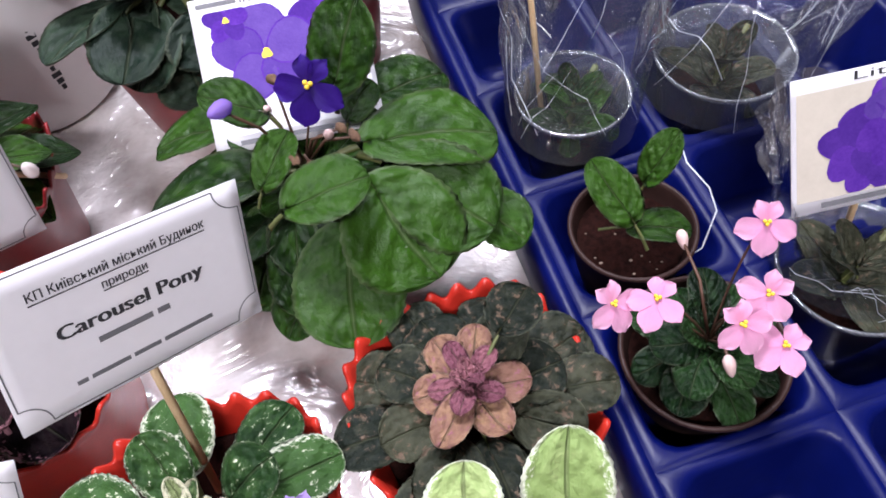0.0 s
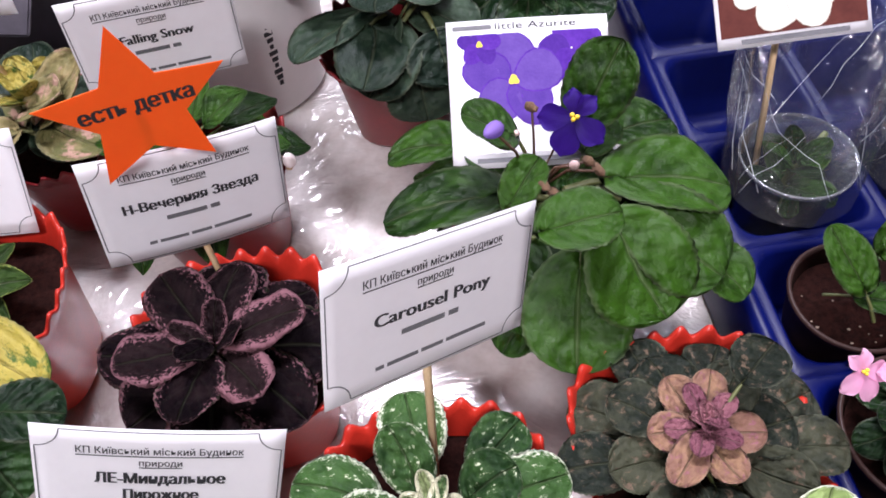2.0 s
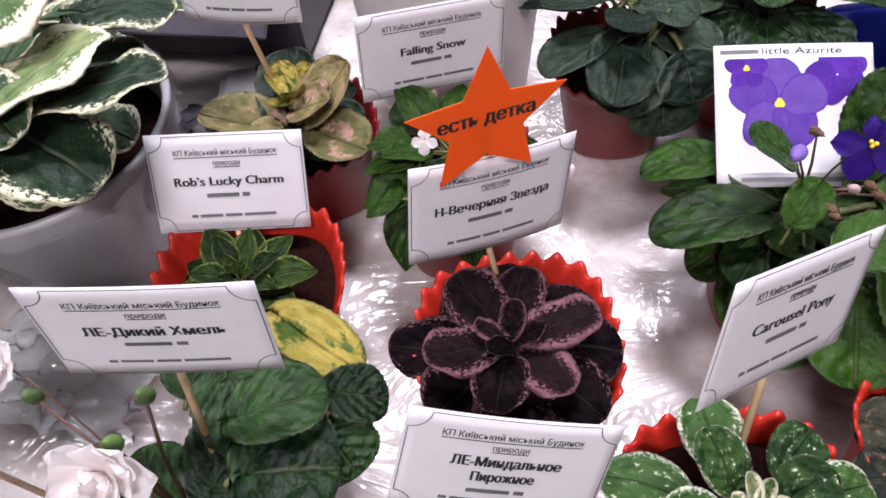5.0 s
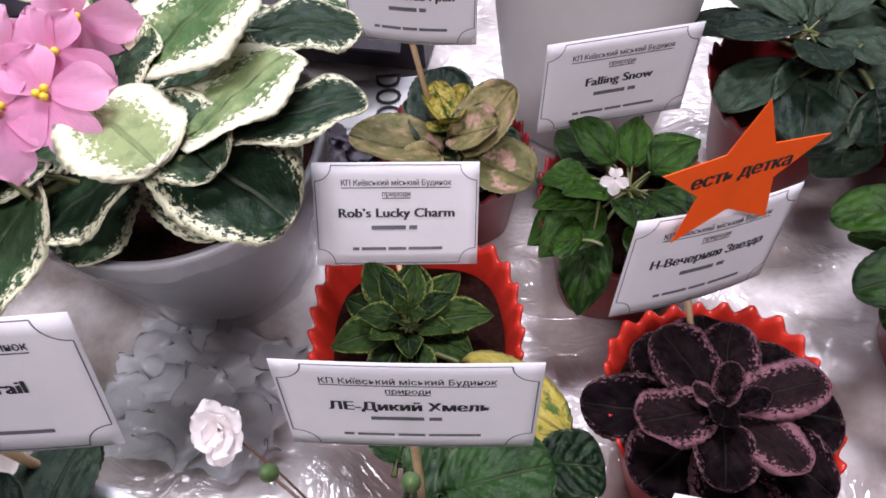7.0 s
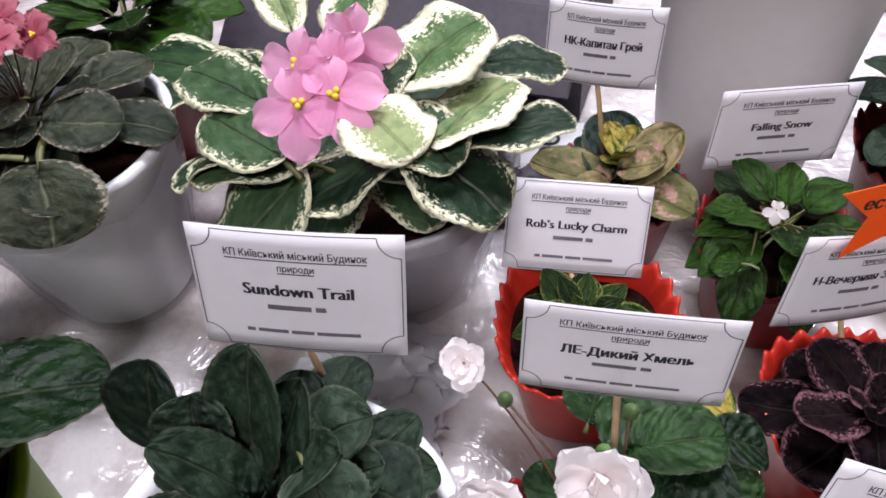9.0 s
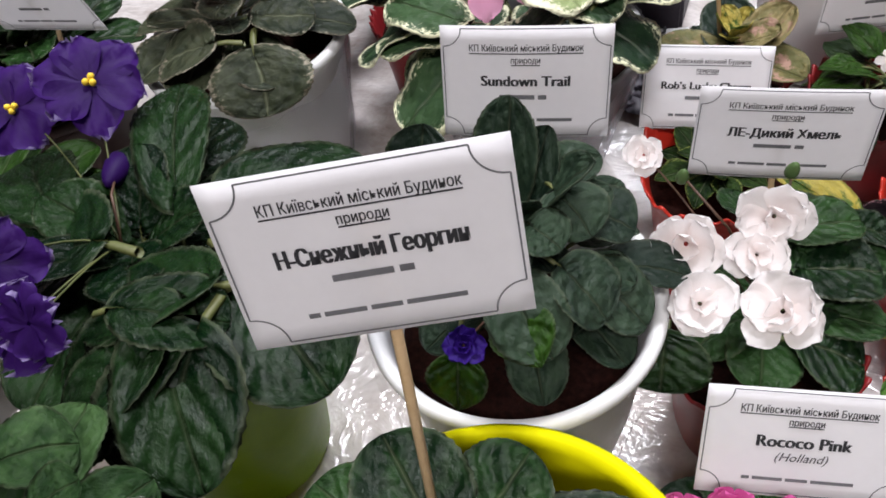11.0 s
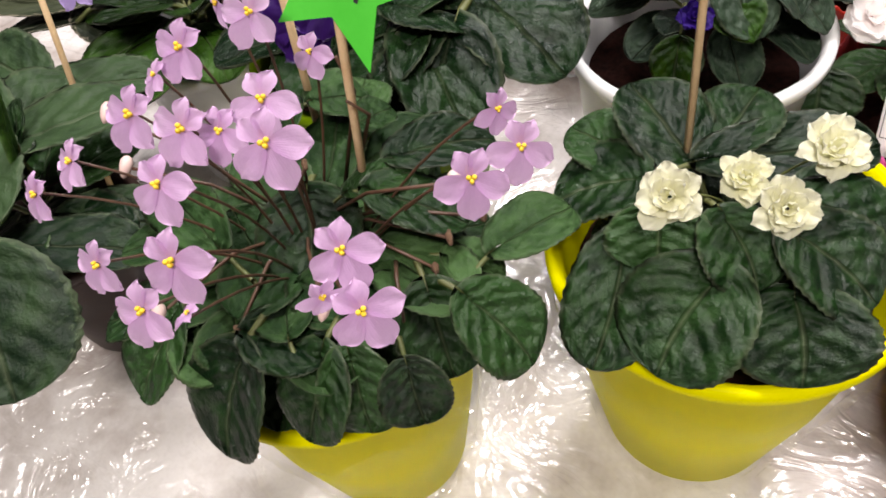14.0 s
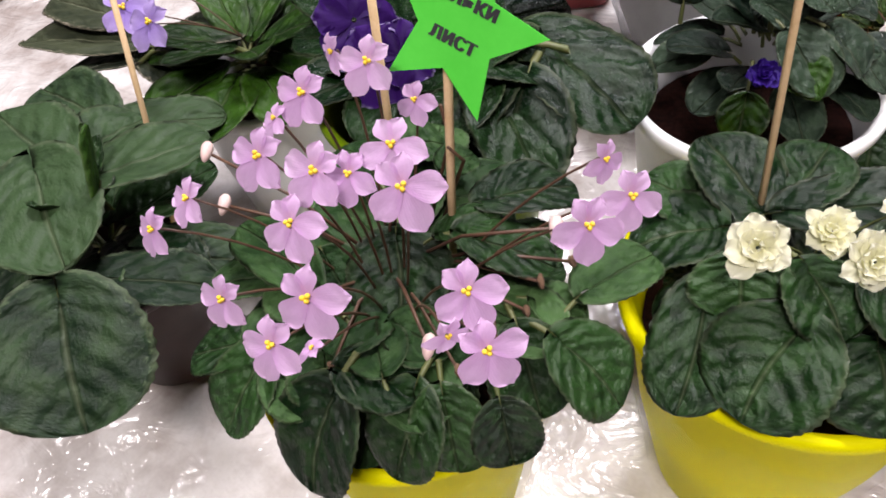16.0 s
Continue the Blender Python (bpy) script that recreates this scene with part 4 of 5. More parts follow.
put("strand", finish(tube([(0.295, 0.581, 0.066), (0.288, 0.546, 0.085), (0.296, 0.535, 0.080), (0.298, 0.526, 0.075), (0.289, 0.511, 0.070), (0.287, 0.514, 0.060)], 0.0004, 6), "strand", GLINT_THREAD), ob)


def photo_card(tl, tr, bl, foot, caption, label, ground, blooms, petals, bars=True, bow=0.001):
    """A photograph of blooms on card: a coloured field, flat petals, a white margin and a caption."""
    m, w, h = frame_of(tl, tr, bl)
    ob = thing("photo_card", *foot, label=label, category="photo card")

    def bend(x, y):
        return -bow * (2 * x / w) ** 2

    card = put("card", sheet(w, h, bend, PAPER), ob, m, "white photo paper")
    bar(card, m, 0, -h * 0.005, w * 0.95, h * 0.80, ground, 0.0002, bend, "picture_field")
    for x, y, r, mat in blooms:
        n = 5 if mat is not STAMEN else 3
        for k in range(n):
          a = k * math.tau / n + math.pi / 2 + (0.3 if x > 0 else 0)
          d, e, f = (0.56 * r, 0.50 * r, 0.44 * r) if n == 5 else (0.35 * r, 0.5 * r, 0.5 * r)
          cx, cy = x * w + d * math.cos(a), y * h + d * math.sin(a)
          for grow, drop in (((1.07, 0.00002), (1.0, 0.0)) if n == 5 else ((1.0, 0.0),)):
            bm = bmesh.new()
            ring = []
            for q in range(18):
                g = q * math.tau / 18
                wob = grow * (1 + 0.06 * math.sin(3 * g + k))
                px, py = e * wob * math.cos(g), f * wob * math.sin(g)
                ring.append(bm.verts.new((cx + px * math.cos(a) - py * math.sin(a), cy + px * math.sin(a) + py * math.cos(a), 0.0004 + 0.00004 * k + (0.0003 if n == 3 else 0) + 0.00002 * x - drop)))
            bm.faces.new(ring)
            for v in bm.verts:
                v.co.x = max(-w * 0.475, min(w * 0.475, v.co.x))
                v.co.y = max(-h * 0.40, min(h * 0.40, v.co.y))
                v.co.z += bend(v.co.x, v.co.y)
            shade = mat if k % 2 else {PRINTLILAC: PRINTMAUVE, PRINTVIOLET: PRINTDEEP}.get(mat, mat)
            if drop:
                shade = PRINTDEEP if mat is not PRINTWHITE else PRINTBEIGE
            put("printed_petal", finish(bm, "printed_petal", shade, False), card, m)
    if caption:
        words(card, m, caption, 0.05 * w, h * 0.45, 0.0048, w * 0.5, bend=bend)
        if bars:
            bar(card, m, -w * 0.34, h * 0.45, w * 0.24, 0.002, bend=bend)
    bar(card, m, 0, -h * 0.45, w * 0.7, 0.0022, bend=bend)
    put("stick", finish(tube([foot, m @ Vector((0, h * 0.1, -0.0025))], 0.0016, 8), "stick", BAMBOO), ob, None, "bamboo stick")
    return ob


PRINTGROUND = simple("printed_pale_ground", (0.78, 0.77, 0.78), (0.84, 0.83, 0.84), rough=0.8, scale=40, spec=0.1)
PRINTBEIGE = simple("printed_beige_ground", (0.50, 0.46, 0.38), (0.60, 0.55, 0.46), rough=0.8, scale=40, spec=0.1)
PRINTBROWN = simple("printed_brown_ground", (0.07, 0.02, 0.018), (0.13, 0.04, 0.03), rough=0.8, scale=40, spec=0.1)
PRINTLILAC = simple("printed_lilac", (0.070, 0.032, 0.23), (0.105, 0.052, 0.29), rough=0.8, scale=120, spec=0.1)
PRINTMAUVE = simple("printed_mauve", (0.088, 0.045, 0.25), (0.125, 0.070, 0.31), rough=0.8, scale=120, spec=0.1)
PRINTDEEP = simple("printed_deep_violet", (0.05, 0.012, 0.20), (0.12, 0.04, 0.36), rough=0.8, scale=90, spec=0.1)
PRINTVIOLET = simple("printed_violet", (0.045, 0.014, 0.18), (0.085, 0.030, 0.27), rough=0.8, scale=120, spec=0.1)
PRINTWHITE = simple("printed_white", (0.70, 0.66, 0.70), (0.82, 0.80, 0.82), rough=0.8, scale=60, spec=0.1)
photo_card((0.071, 0.634, 0.130), (0.149, 0.645, 0.128), (0.079, 0.572, 0.092), (0.112, 0.585, 0.055), "little Azurite", "photo card of purple violet blooms on a stick", PRINTGROUND,
           ((-0.30, 0.33, 0.010, PRINTVIOLET), (0.27, 0.28, 0.015, PRINTVIOLET), (-0.10, 0.08, 0.023, PRINTLILAC), (-0.10, 0.08, 0.0032, STAMEN), (-0.30, 0.33, 0.002, STAMEN)), 5)
photo_card((0.192, 0.655, 0.165), (0.262, 0.671, 0.165), (0.196, 0.615, 0.130), (0.235, 0.615, 0.045), "", "brown photo card of white blooms on a stick", PRINTBROWN, ((0.0, 0.0, 0.022, PRINTWHITE), (-0.2, 0.1, 0.016, PRINTWHITE), (0.22, 0.08, 0.018, PRINTWHITE)), 5)
photo_card((0.316, 0.536, 0.140), (0.394, 0.548, 0.140), (0.316, 0.505, 0.095), (0.36, 0.52, 0.04), "Little A", "photo card of frilly violet blooms on a stick", PRINTBEIGE, ((0.0, 0.02, 0.020, PRINTVIOLET), (-0.18, -0.05, 0.014, PRINTVIOLET), (0.2, -0.02, 0.016, PRINTVIOLET), (0.05, 0.2, 0.014, PRINTLILAC), (-0.1, -0.18, 0.013, PRINTVIOLET), (0.15, -0.2, 0.013, PRINTLILAC)), 5, False)

# ---- violets in crimped red pots ----
p = violet("large green violet with one purple flower in a red pot", 0.122, 0.566)
red_pot(p, 0.122, 0.566, 0.044, 0.066, 8, DEEPRED)
rosette(p, 0.118, 0.566, 0.078, ((9, 0.026, 0.042, 0.038, -0.35, 0, 0.0), (7, 0.016, 0.038, 0.033, 0.0, 20, 0.004)), L_GREEN, "round", 0.5)
grown(p, [
    (0.139, 0.519, 0.090, 0.139, 0.477, 0.075, 0.036),
    (0.155, 0.531, 0.105, 0.178, 0.501, 0.085, 0.041),
    (0.166, 0.546, 0.100, 0.203, 0.524, 0.085, 0.037),
    (0.191, 0.542, 0.080, 0.217, 0.525, 0.070, 0.024),
    (0.158, 0.561, 0.105, 0.208, 0.570, 0.095, 0.035),
    (0.155, 0.603, 0.090, 0.185, 0.622, 0.085, 0.028),
    (0.139, 0.584, 0.120, 0.151, 0.599, 0.150, 0.025),
    (0.142, 0.582, 0.100, 0.153, 0.592, 0.110, 0.018),
    (0.125, 0.519, 0.120, 0.153, 0.528, 0.125, 0.024),
    (0.076, 0.591, 0.090, 0.041, 0.594, 0.080, 0.025),
    (0.096, 0.555, 0.095, 0.046, 0.547, 0.085, 0.030),
    (0.116, 0.530, 0.090, 0.116, 0.496, 0.070, 0.021),
    (0.125, 0.516, 0.080, 0.105, 0.492, 0.060, 0.020),
    (0.108, 0.540, 0.110, 0.119, 0.558, 0.120, 0.015),
    (0.106, 0.571, 0.120, 0.086, 0.570, 0.135, 0.021)], L_GREEN, "round", 0.5)
rosette(p, 0.120, 0.568, 0.085, ((5, 0.012, 0.03, 0.024, 0.5, 100, 0.0),), L_GREEN)
ROOT = (0.118, 0.566, 0.085)
flower(p, (0.133, 0.562, 0.140), 0.030, F_BLUE, "single", (-0.1, -0.75, 0.6), 0.2, ROOT, REDSTALK, 0.05)
bud(p, (0.100, 0.548, 0.145), 0.009, F_LAV, (-0.3, -0.6, 0.3), ROOT)
for at in [(0.141, 0.560, 0.115), (0.122, 0.545, 0.115), (0.115, 0.577, 0.130), (0.127, 0.549, 0.105), (0.146, 0.559, 0.110)]:
    bud(p, at, 0.0062, DRY, (0.3, -0.5, 0.2), ROOT)
for at in ((0.108, 0.575, 0.115), (0.112, 0.562, 0.110), (0.135, 0.560, 0.112), (0.118, 0.556, 0.104)):
    bud(p, at, 0.006, BUD, (0.1, -0.4, 0.5), ROOT)

p = violet("bronze-green rosette violet with a pinkish heart in a red pot", 0.185, 0.452)
red_pot(p, 0.185, 0.452, 0.0475, 0.075, 20)
rosette(p, 0.185, 0.446, 0.083, ((9, 0.028, 0.024, 0.027, -0.10, 0, -0.006), (8, 0.018, 0.024, 0.025, 0.08, 22, 0.0)), L_BRONZE, "round", 0.5)
rosette(p, 0.185, 0.450, 0.090, ((6, 0.007, 0.018, 0.016, 0.18, 10, 0.0), (5, 0.004, 0.011, 0.009, 0.45, 40, 0.004, L_ROSE)), L_TAN, "round", 0.4)
rosette(p, 0.185, 0.450, 0.096, ((5, 0.001, 0.008, 0.006, 0.6, 40, 0.0),), L_ROSE, "spoon", 0.3)
leaf(p, (0.199, 0.466, 0.105, 0.209, 0.479, 0.110, 0.022), L_BRONZE, "round", 0.9)

p = violet("green violet with white-flecked leaves in a red pot", 0.087, 0.412)
red_pot(p, 0.087, 0.412, 0.048, 0.075, 12)
rosette(p, 0.087, 0.410, 0.085, ((7, 0.024, 0.029, 0.026, 0.0, 15, 0.0), (5, 0.013, 0.024, 0.022, 0.5, 40, 0.006)), L_FLECK, "round", 0.6)
rosette(p, 0.087, 0.410, 0.097, ((6, 0.002, 0.013, 0.008, 0.7, 0, 0.0),), L_CREAMIN, "spoon", 0.3)
for at in ((0.098, 0.402, 0.118), (0.078, 0.395, 0.112), (0.104, 0.408, 0.114)):
    bud(p, at, 0.006, BUD, (0.1, -0.2, 0.6), (0.087, 0.410, 0.092))

p = violet("dark plum violet with frilled pink leaf edges in a red pot", -0.012, 0.482)
red_pot(p, -0.012, 0.482, 0.049, 0.075, 15)
rosette(p, -0.014, 0.472, 0.090, ((8, 0.013, 0.040, 0.036, -0.05, 5, -0.006), (6, 0.010, 0.030, 0.027, 0.3, 25, 0.002), (4, 0.003, 0.016, 0.013, 0.8, 0, 0.004)), L_PLUM, "wavy", 0.35)

p = violet("small lime-edged violet in a red pot", -0.153, 0.497)
red_pot(p, -0.153, 0.497, 0.051, 0.078, 14)
rosette(p, -0.157, 0.497, 0.074, ((9, 0.012, 0.028, 0.020, 0.15, 12, 0.0), (7, 0.006, 0.020, 0.014, 0.5, 35, 0.004), (5, 0.002, 0.011, 0.008, 0.9, 0, 0.006)), L_LIMEEDGE, "pointed", 0.5)

p = violet("green trailing violet with a small white flower in a red pot", -0.060, 0.590)
red_pot(p, -0.060, 0.590, 0.046, 0.072, 10, DEEPRED)
rosette(p, -0.060, 0.585, 0.080, ((8, 0.024, 0.036, 0.026, -0.5, 25, 0.0),), L_GREEN, "pointed", 0.6)
rosette(p, -0.060, 0.585, 0.090, ((8, 0.020, 0.036, 0.028, -0.1, 10, 0.0), (6, 0.012, 0.03, 0.022, 0.4, 30, 0.008)), L_GREEN, "pointed", 0.6)
grown(p, [
    (-0.075, 0.554, 0.085, -0.077, 0.523, 0.060, 0.023),
    (-0.081, 0.550, 0.090, -0.097, 0.551, 0.085, 0.025),
    (-0.082, 0.581, 0.100, -0.105, 0.578, 0.100, 0.020)], L_GREEN, "pointed", 0.6)
flower(p, (-0.069, 0.568, 0.116), 0.014, F_WHITE, "single", root=(-0.06, 0.585, 0.09), eye=False)
bud(p, (0.005, 0.558, 0.112), 0.008, F_WHITE, (0.1, -0.2, 0.6), (-0.05, 0.585, 0.09))

p = violet("olive and pink rosette violet with a golden heart", -0.160, 0.622)
red_pot(p, -0.160, 0.622, 0.044, 0.065, 30, DEEPRED)
rosette(p, -0.160, 0.620, 0.078, ((6, 0.012, 0.030, 0.028, 0.0, 5, -0.006),), L_SLATE, "spoon", 0.4)
grown(p, [
    (-0.169, 0.600, 0.085, -0.213, 0.598, 0.090, 0.033),
    (-0.147, 0.605, 0.090, -0.126, 0.630, 0.110, 0.029),
    (-0.140, 0.598, 0.085, -0.109, 0.589, 0.080, 0.032),
    (-0.153, 0.604, 0.095, -0.130, 0.605, 0.105, 0.027),
    (-0.164, 0.594, 0.085, -0.181, 0.584, 0.080, 0.025)], L_OLIVE, "spoon", 0.4)
leaf(p, (-0.164, 0.611, 0.085, -0.172, 0.653, 0.095, 0.039), L_SLATE, "spoon", 0.4)
rosette(p, -0.160, 0.618, 0.088, ((6, 0.003, 0.020, 0.016, 0.75, 0, 0.002),), L_GOLD, "spoon", 0.3)

p = violet("dark round-leaved violet in a red pot", 0.028, 0.700)
red_pot(p, 0.028, 0.700, 0.045, 0.070, 5, DEEPRED)
grown(p, [
    (0.038, 0.661, 0.100, 0.023, 0.634, 0.080, 0.036),
    (0.052, 0.647, 0.085, 0.057, 0.635, 0.060, 0.031),
    (0.063, 0.658, 0.100, 0.071, 0.644, 0.085, 0.034),
    (0.021, 0.665, 0.100, 0.011, 0.657, 0.090, 0.026)], L_SLATE, "round", 0.7)
rosette(p, 0.028, 0.695, 0.100, ((7, 0.025, 0.042, 0.038, -0.1, 20, 0.0), (5, 0.014, 0.036, 0.032, 0.25, 50, 0.016)), L_SLATE, "round", 0.7)
leaf(p, (0.036, 0.664, 0.100, 0.019, 0.646, 0.070, 0.025), L_SLATE, "round", 0.7)

p = violet("green violet in a red pot behind its label", -0.012, 0.352)
red_pot(p, -0.012, 0.352, 0.048, 0.075, 0)
rosette(p, -0.012, 0.352, 0.085, ((8, 0.018, 0.036, 0.032, 0.05, 0, 0.0), (5, 0.01, 0.025, 0.022, 0.4, 30, 0.006)), L_FRESH)

p = violet("pale green white-edged violet with a violet and white flower", 0.198, 0.350)
red_pot(p, 0.198, 0.350, 0.046, 0.075, 25)
grown(p, [
    (0.213, 0.398, 0.100, 0.215, 0.418, 0.125, 0.026),
    (0.181, 0.396, 0.100, 0.181, 0.414, 0.115, 0.023)], L_PALE, "ovate", 0.5)
rosette(p, 0.198, 0.352, 0.085, ((6, 0.014, 0.032, 0.026, 0.2, 200, 0.0),), L_PALE, "ovate")
flower(p, (0.130, 0.403, 0.115), 0.019, F_LAV, "single", root=(0.19, 0.355, 0.09))

p = violet("dark violet with white double flowers and one golden leaf", -0.120, 0.366)
red_pot(p, -0.120, 0.366, 0.049, 0.085, 22, DEEPRED)
grown(p, [
    (-0.125, 0.428, 0.120, -0.099, 0.402, 0.115, 0.034),
    (-0.108, 0.401, 0.115, -0.081, 0.398, 0.105, 0.033),
    (-0.082, 0.429, 0.110, -0.060, 0.435, 0.100, 0.021),
    (-0.081, 0.414, 0.105, -0.066, 0.401, 0.095, 0.025),
    (-0.138, 0.417, 0.120, -0.138, 0.429, 0.120, 0.021)]+[
    (-0.104, 0.390, 0.115, -0.070, 0.399, 0.115, 0.041),
    (-0.101, 0.350, 0.110, -0.072, 0.352, 0.100, 0.034),
    (-0.162, 0.330, 0.115, -0.160, 0.311, 0.100, 0.034),
    (-0.114, 0.410, 0.120, -0.081, 0.426, 0.120, 0.026)], L_DARK, "round", 0.4)
rosette(p, -0.120, 0.368, 0.108, ((5, 0.016, 0.036, 0.033, 0.0, 0, 0.0),), L_DARK)
grown(p, [
    (-0.115, 0.463, 0.105, -0.075, 0.446, 0.100, 0.026)]+[
    (-0.094, 0.365, 0.100, -0.055, 0.379, 0.100, 0.015)], L_GOLD, "ovate", 0.5)
for at, size in (((-0.127, 0.366, 0.172), 0.032), ((-0.131, 0.350, 0.164), 0.025), ((-0.160, 0.344, 0.170), 0.032), ((-0.150, 0.319, 0.163), 0.030), ((-0.119, 0.320, 0.167), 0.032)):
    flower(p, at, size, F_WHITE, "semi", (-0.1, -0.7, 0.65), root=(-0.120, 0.366, 0.11), eye=False)
flower(p, (-0.188, 0.400, 0.166), 0.019, F_WHITE, "semi", root=(-0.130, 0.37, 0.11), eye=False)
for at in ((-0.122, 0.392, 0.176), (-0.128, 0.376, 0.172), (-0.168, 0.39, 0.165)):
    bud(p, at, 0.008, L_FRESH, (0.1, -0.2, 0.7), (-0.12, 0.37, 0.11))

p = violet("dark violet with hot pink double flowers in a red pot", -0.093, 0.262)
red_pot(p, -0.093, 0.262, 0.044, 0.078, 10, DEEPRED)
rosette(p, -0.095, 0.258, 0.095, ((8, 0.016, 0.042, 0.036, -0.1, 0, 0.0), (6, 0.010, 0.030, 0.026, 0.3, 20, 0.008)), L_DARK, "round", 0.4)
for at in [(-0.126, 0.243, 0.148), (-0.142, 0.239, 0.141), (-0.107, 0.245, 0.145), (-0.096, 0.236, 0.140)]:
    flower(p, at, 0.0195, F_HOT, "semi", (0, -0.4, 0.85), root=(-0.095, 0.258, 0.1), eye=False)
bud(p, (-0.108, 0.226, 0.128), 0.007, BUD, (0, -0.2, 0.7), (-0.095, 0.258, 0.1))

p = violet("violet with white flowers in a red pot", -0.052, 0.168)
red_pot(p, -0.052, 0.168, 0.046, 0.075, 18, DEEPRED)
rosette(p, -0.052, 0.168, 0.085, ((7, 0.016, 0.034, 0.028, 0.0, 0, 0.0), (5, 0.010, 0.025, 0.02, 0.4, 20, 0.006)), L_GREEN)
for at in [(-0.080, 0.171, 0.105), (-0.080, 0.192, 0.110)]:
    flower(p, at, 0.028, F_WHITE, "semi", (0, -0.4, 0.85), root=(-0.052, 0.168, 0.09), eye=False)

# ---- the large violets ----
p = violet("cream-edged variegated violet with pink flowers in a white bowl", -0.296, 0.563)
R = 0.080
BOWL = [(0.042, 0.0), (0.046, 0.003), (0.052, 0.02), (0.066, 0.06), (0.079, 0.095), (R, 0.108), (R + 0.001, 0.112), (R - 0.003, 0.112), (R - 0.006, 0.106), (0.07, 0.075)]
bowl = put("pot", finish(lathe(BOWL, 72), "pot", BOWLGREY), p, pose(-0.296, 0.563, 0), "white bowl-shaped pot")
put("soil", soil_mesh(0.071, 0.085), bowl, pose(-0.296, 0.563, 0))
film_wrap(bowl, -0.296, 0.563, 0.050, 0.080, 0.105, 1, 0.0, FILMGREY)
grown(p, [
    (-0.245, 0.504, 0.178, -0.196, 0.495, 0.153, 0.052),
    (-0.257, 0.498, 0.178, -0.303, 0.476, 0.153, 0.043),
    (-0.221, 0.517, 0.178, -0.176, 0.544, 0.180, 0.034),
    (-0.229, 0.572, 0.183, -0.191, 0.592, 0.178, 0.034),
    (-0.309, 0.479, 0.158, -0.346, 0.440, 0.128, 0.053),
    (-0.310, 0.489, 0.168, -0.372, 0.480, 0.158, 0.028),
    (-0.272, 0.518, 0.193, -0.267, 0.546, 0.203, 0.027),
    (-0.316, 0.484, 0.178, -0.368, 0.506, 0.178, 0.037),
    (-0.344, 0.519, 0.178, -0.402, 0.539, 0.178, 0.037),
    (-0.345, 0.502, 0.168, -0.391, 0.483, 0.143, 0.034),
    (-0.320, 0.497, 0.168, -0.334, 0.466, 0.128, 0.032),
    (-0.255, 0.512, 0.188, -0.220, 0.491, 0.183, 0.034),
    (-0.276, 0.608, 0.150, -0.207, 0.647, 0.140, 0.033),
    (-0.419, 0.561, 0.140, -0.473, 0.543, 0.130, 0.044),
    (-0.387, 0.576, 0.145, -0.508, 0.598, 0.130, 0.042),
    (-0.401, 0.599, 0.130, -0.444, 0.572, 0.130, 0.051)], L_CREAM, "wavy", 0.35)
rosette(p, -0.300, 0.555, 0.128, ((9, 0.035, 0.05, 0.044, -0.1, 0, 0.005), (5, 0.02, 0.045, 0.040, 0.1, 20, 0.02)), L_CREAM, "wavy", 0.35)
grown(p, [
    (-0.232, 0.506, 0.188, -0.212, 0.559, 0.188, 0.043),
    (-0.259, 0.534, 0.198, -0.232, 0.573, 0.213, 0.048),
    (-0.267, 0.500, 0.198, -0.237, 0.485, 0.193, 0.043),
    (-0.330, 0.599, 0.170, -0.323, 0.636, 0.190, 0.038),
    (-0.369, 0.604, 0.170, -0.395, 0.639, 0.190, 0.030)], L_CREAMIN, "wavy", 0.35)
for at in [(-0.285, 0.514, 0.212), (-0.294, 0.487, 0.208), (-0.308, 0.515, 0.208), (-0.286, 0.534, 0.212), (-0.279, 0.495, 0.210)]:
    flower(p, at, 0.046, F_ROSY, "single", (0.05, -0.6, 0.75), root=(-0.31, 0.54, 0.15))

p = violet("violet with a dome of light pink flowers in a yellow pot", -0.346, 0.106)
pot = round_pot(p, -0.346, 0.106, 0.064, 0.150, 0.042, YELLOW, "bright yellow plastic pot")
film_wrap(pot, -0.346, 0.106, 0.043, 0.062, 0.122, 2)
grown(p, [
    (-0.339, 0.050, 0.195, -0.344, 0.024, 0.165, 0.030),
    (-0.312, 0.059, 0.195, -0.315, 0.037, 0.170, 0.024),
    (-0.301, 0.061, 0.195, -0.293, 0.047, 0.170, 0.022),
    (-0.281, 0.064, 0.195, -0.274, 0.054, 0.175, 0.019),
    (-0.283, 0.090, 0.200, -0.269, 0.072, 0.180, 0.024),
    (-0.268, 0.092, 0.200, -0.244, 0.086, 0.180, 0.025),
    (-0.373, 0.057, 0.195, -0.383, 0.032, 0.175, 0.024),
    (-0.385, 0.064, 0.190, -0.413, 0.056, 0.180, 0.020),
    (-0.336, 0.059, 0.200, -0.310, 0.063, 0.195, 0.021),
    (-0.340, 0.112, 0.210, -0.328, 0.084, 0.200, 0.031),
    (-0.311, 0.118, 0.215, -0.279, 0.123, 0.205, 0.022),
    (-0.310, 0.138, 0.215, -0.284, 0.165, 0.205, 0.022),
    (-0.321, 0.117, 0.215, -0.304, 0.131, 0.215, 0.012)], L_DARK, "round", 0.4)
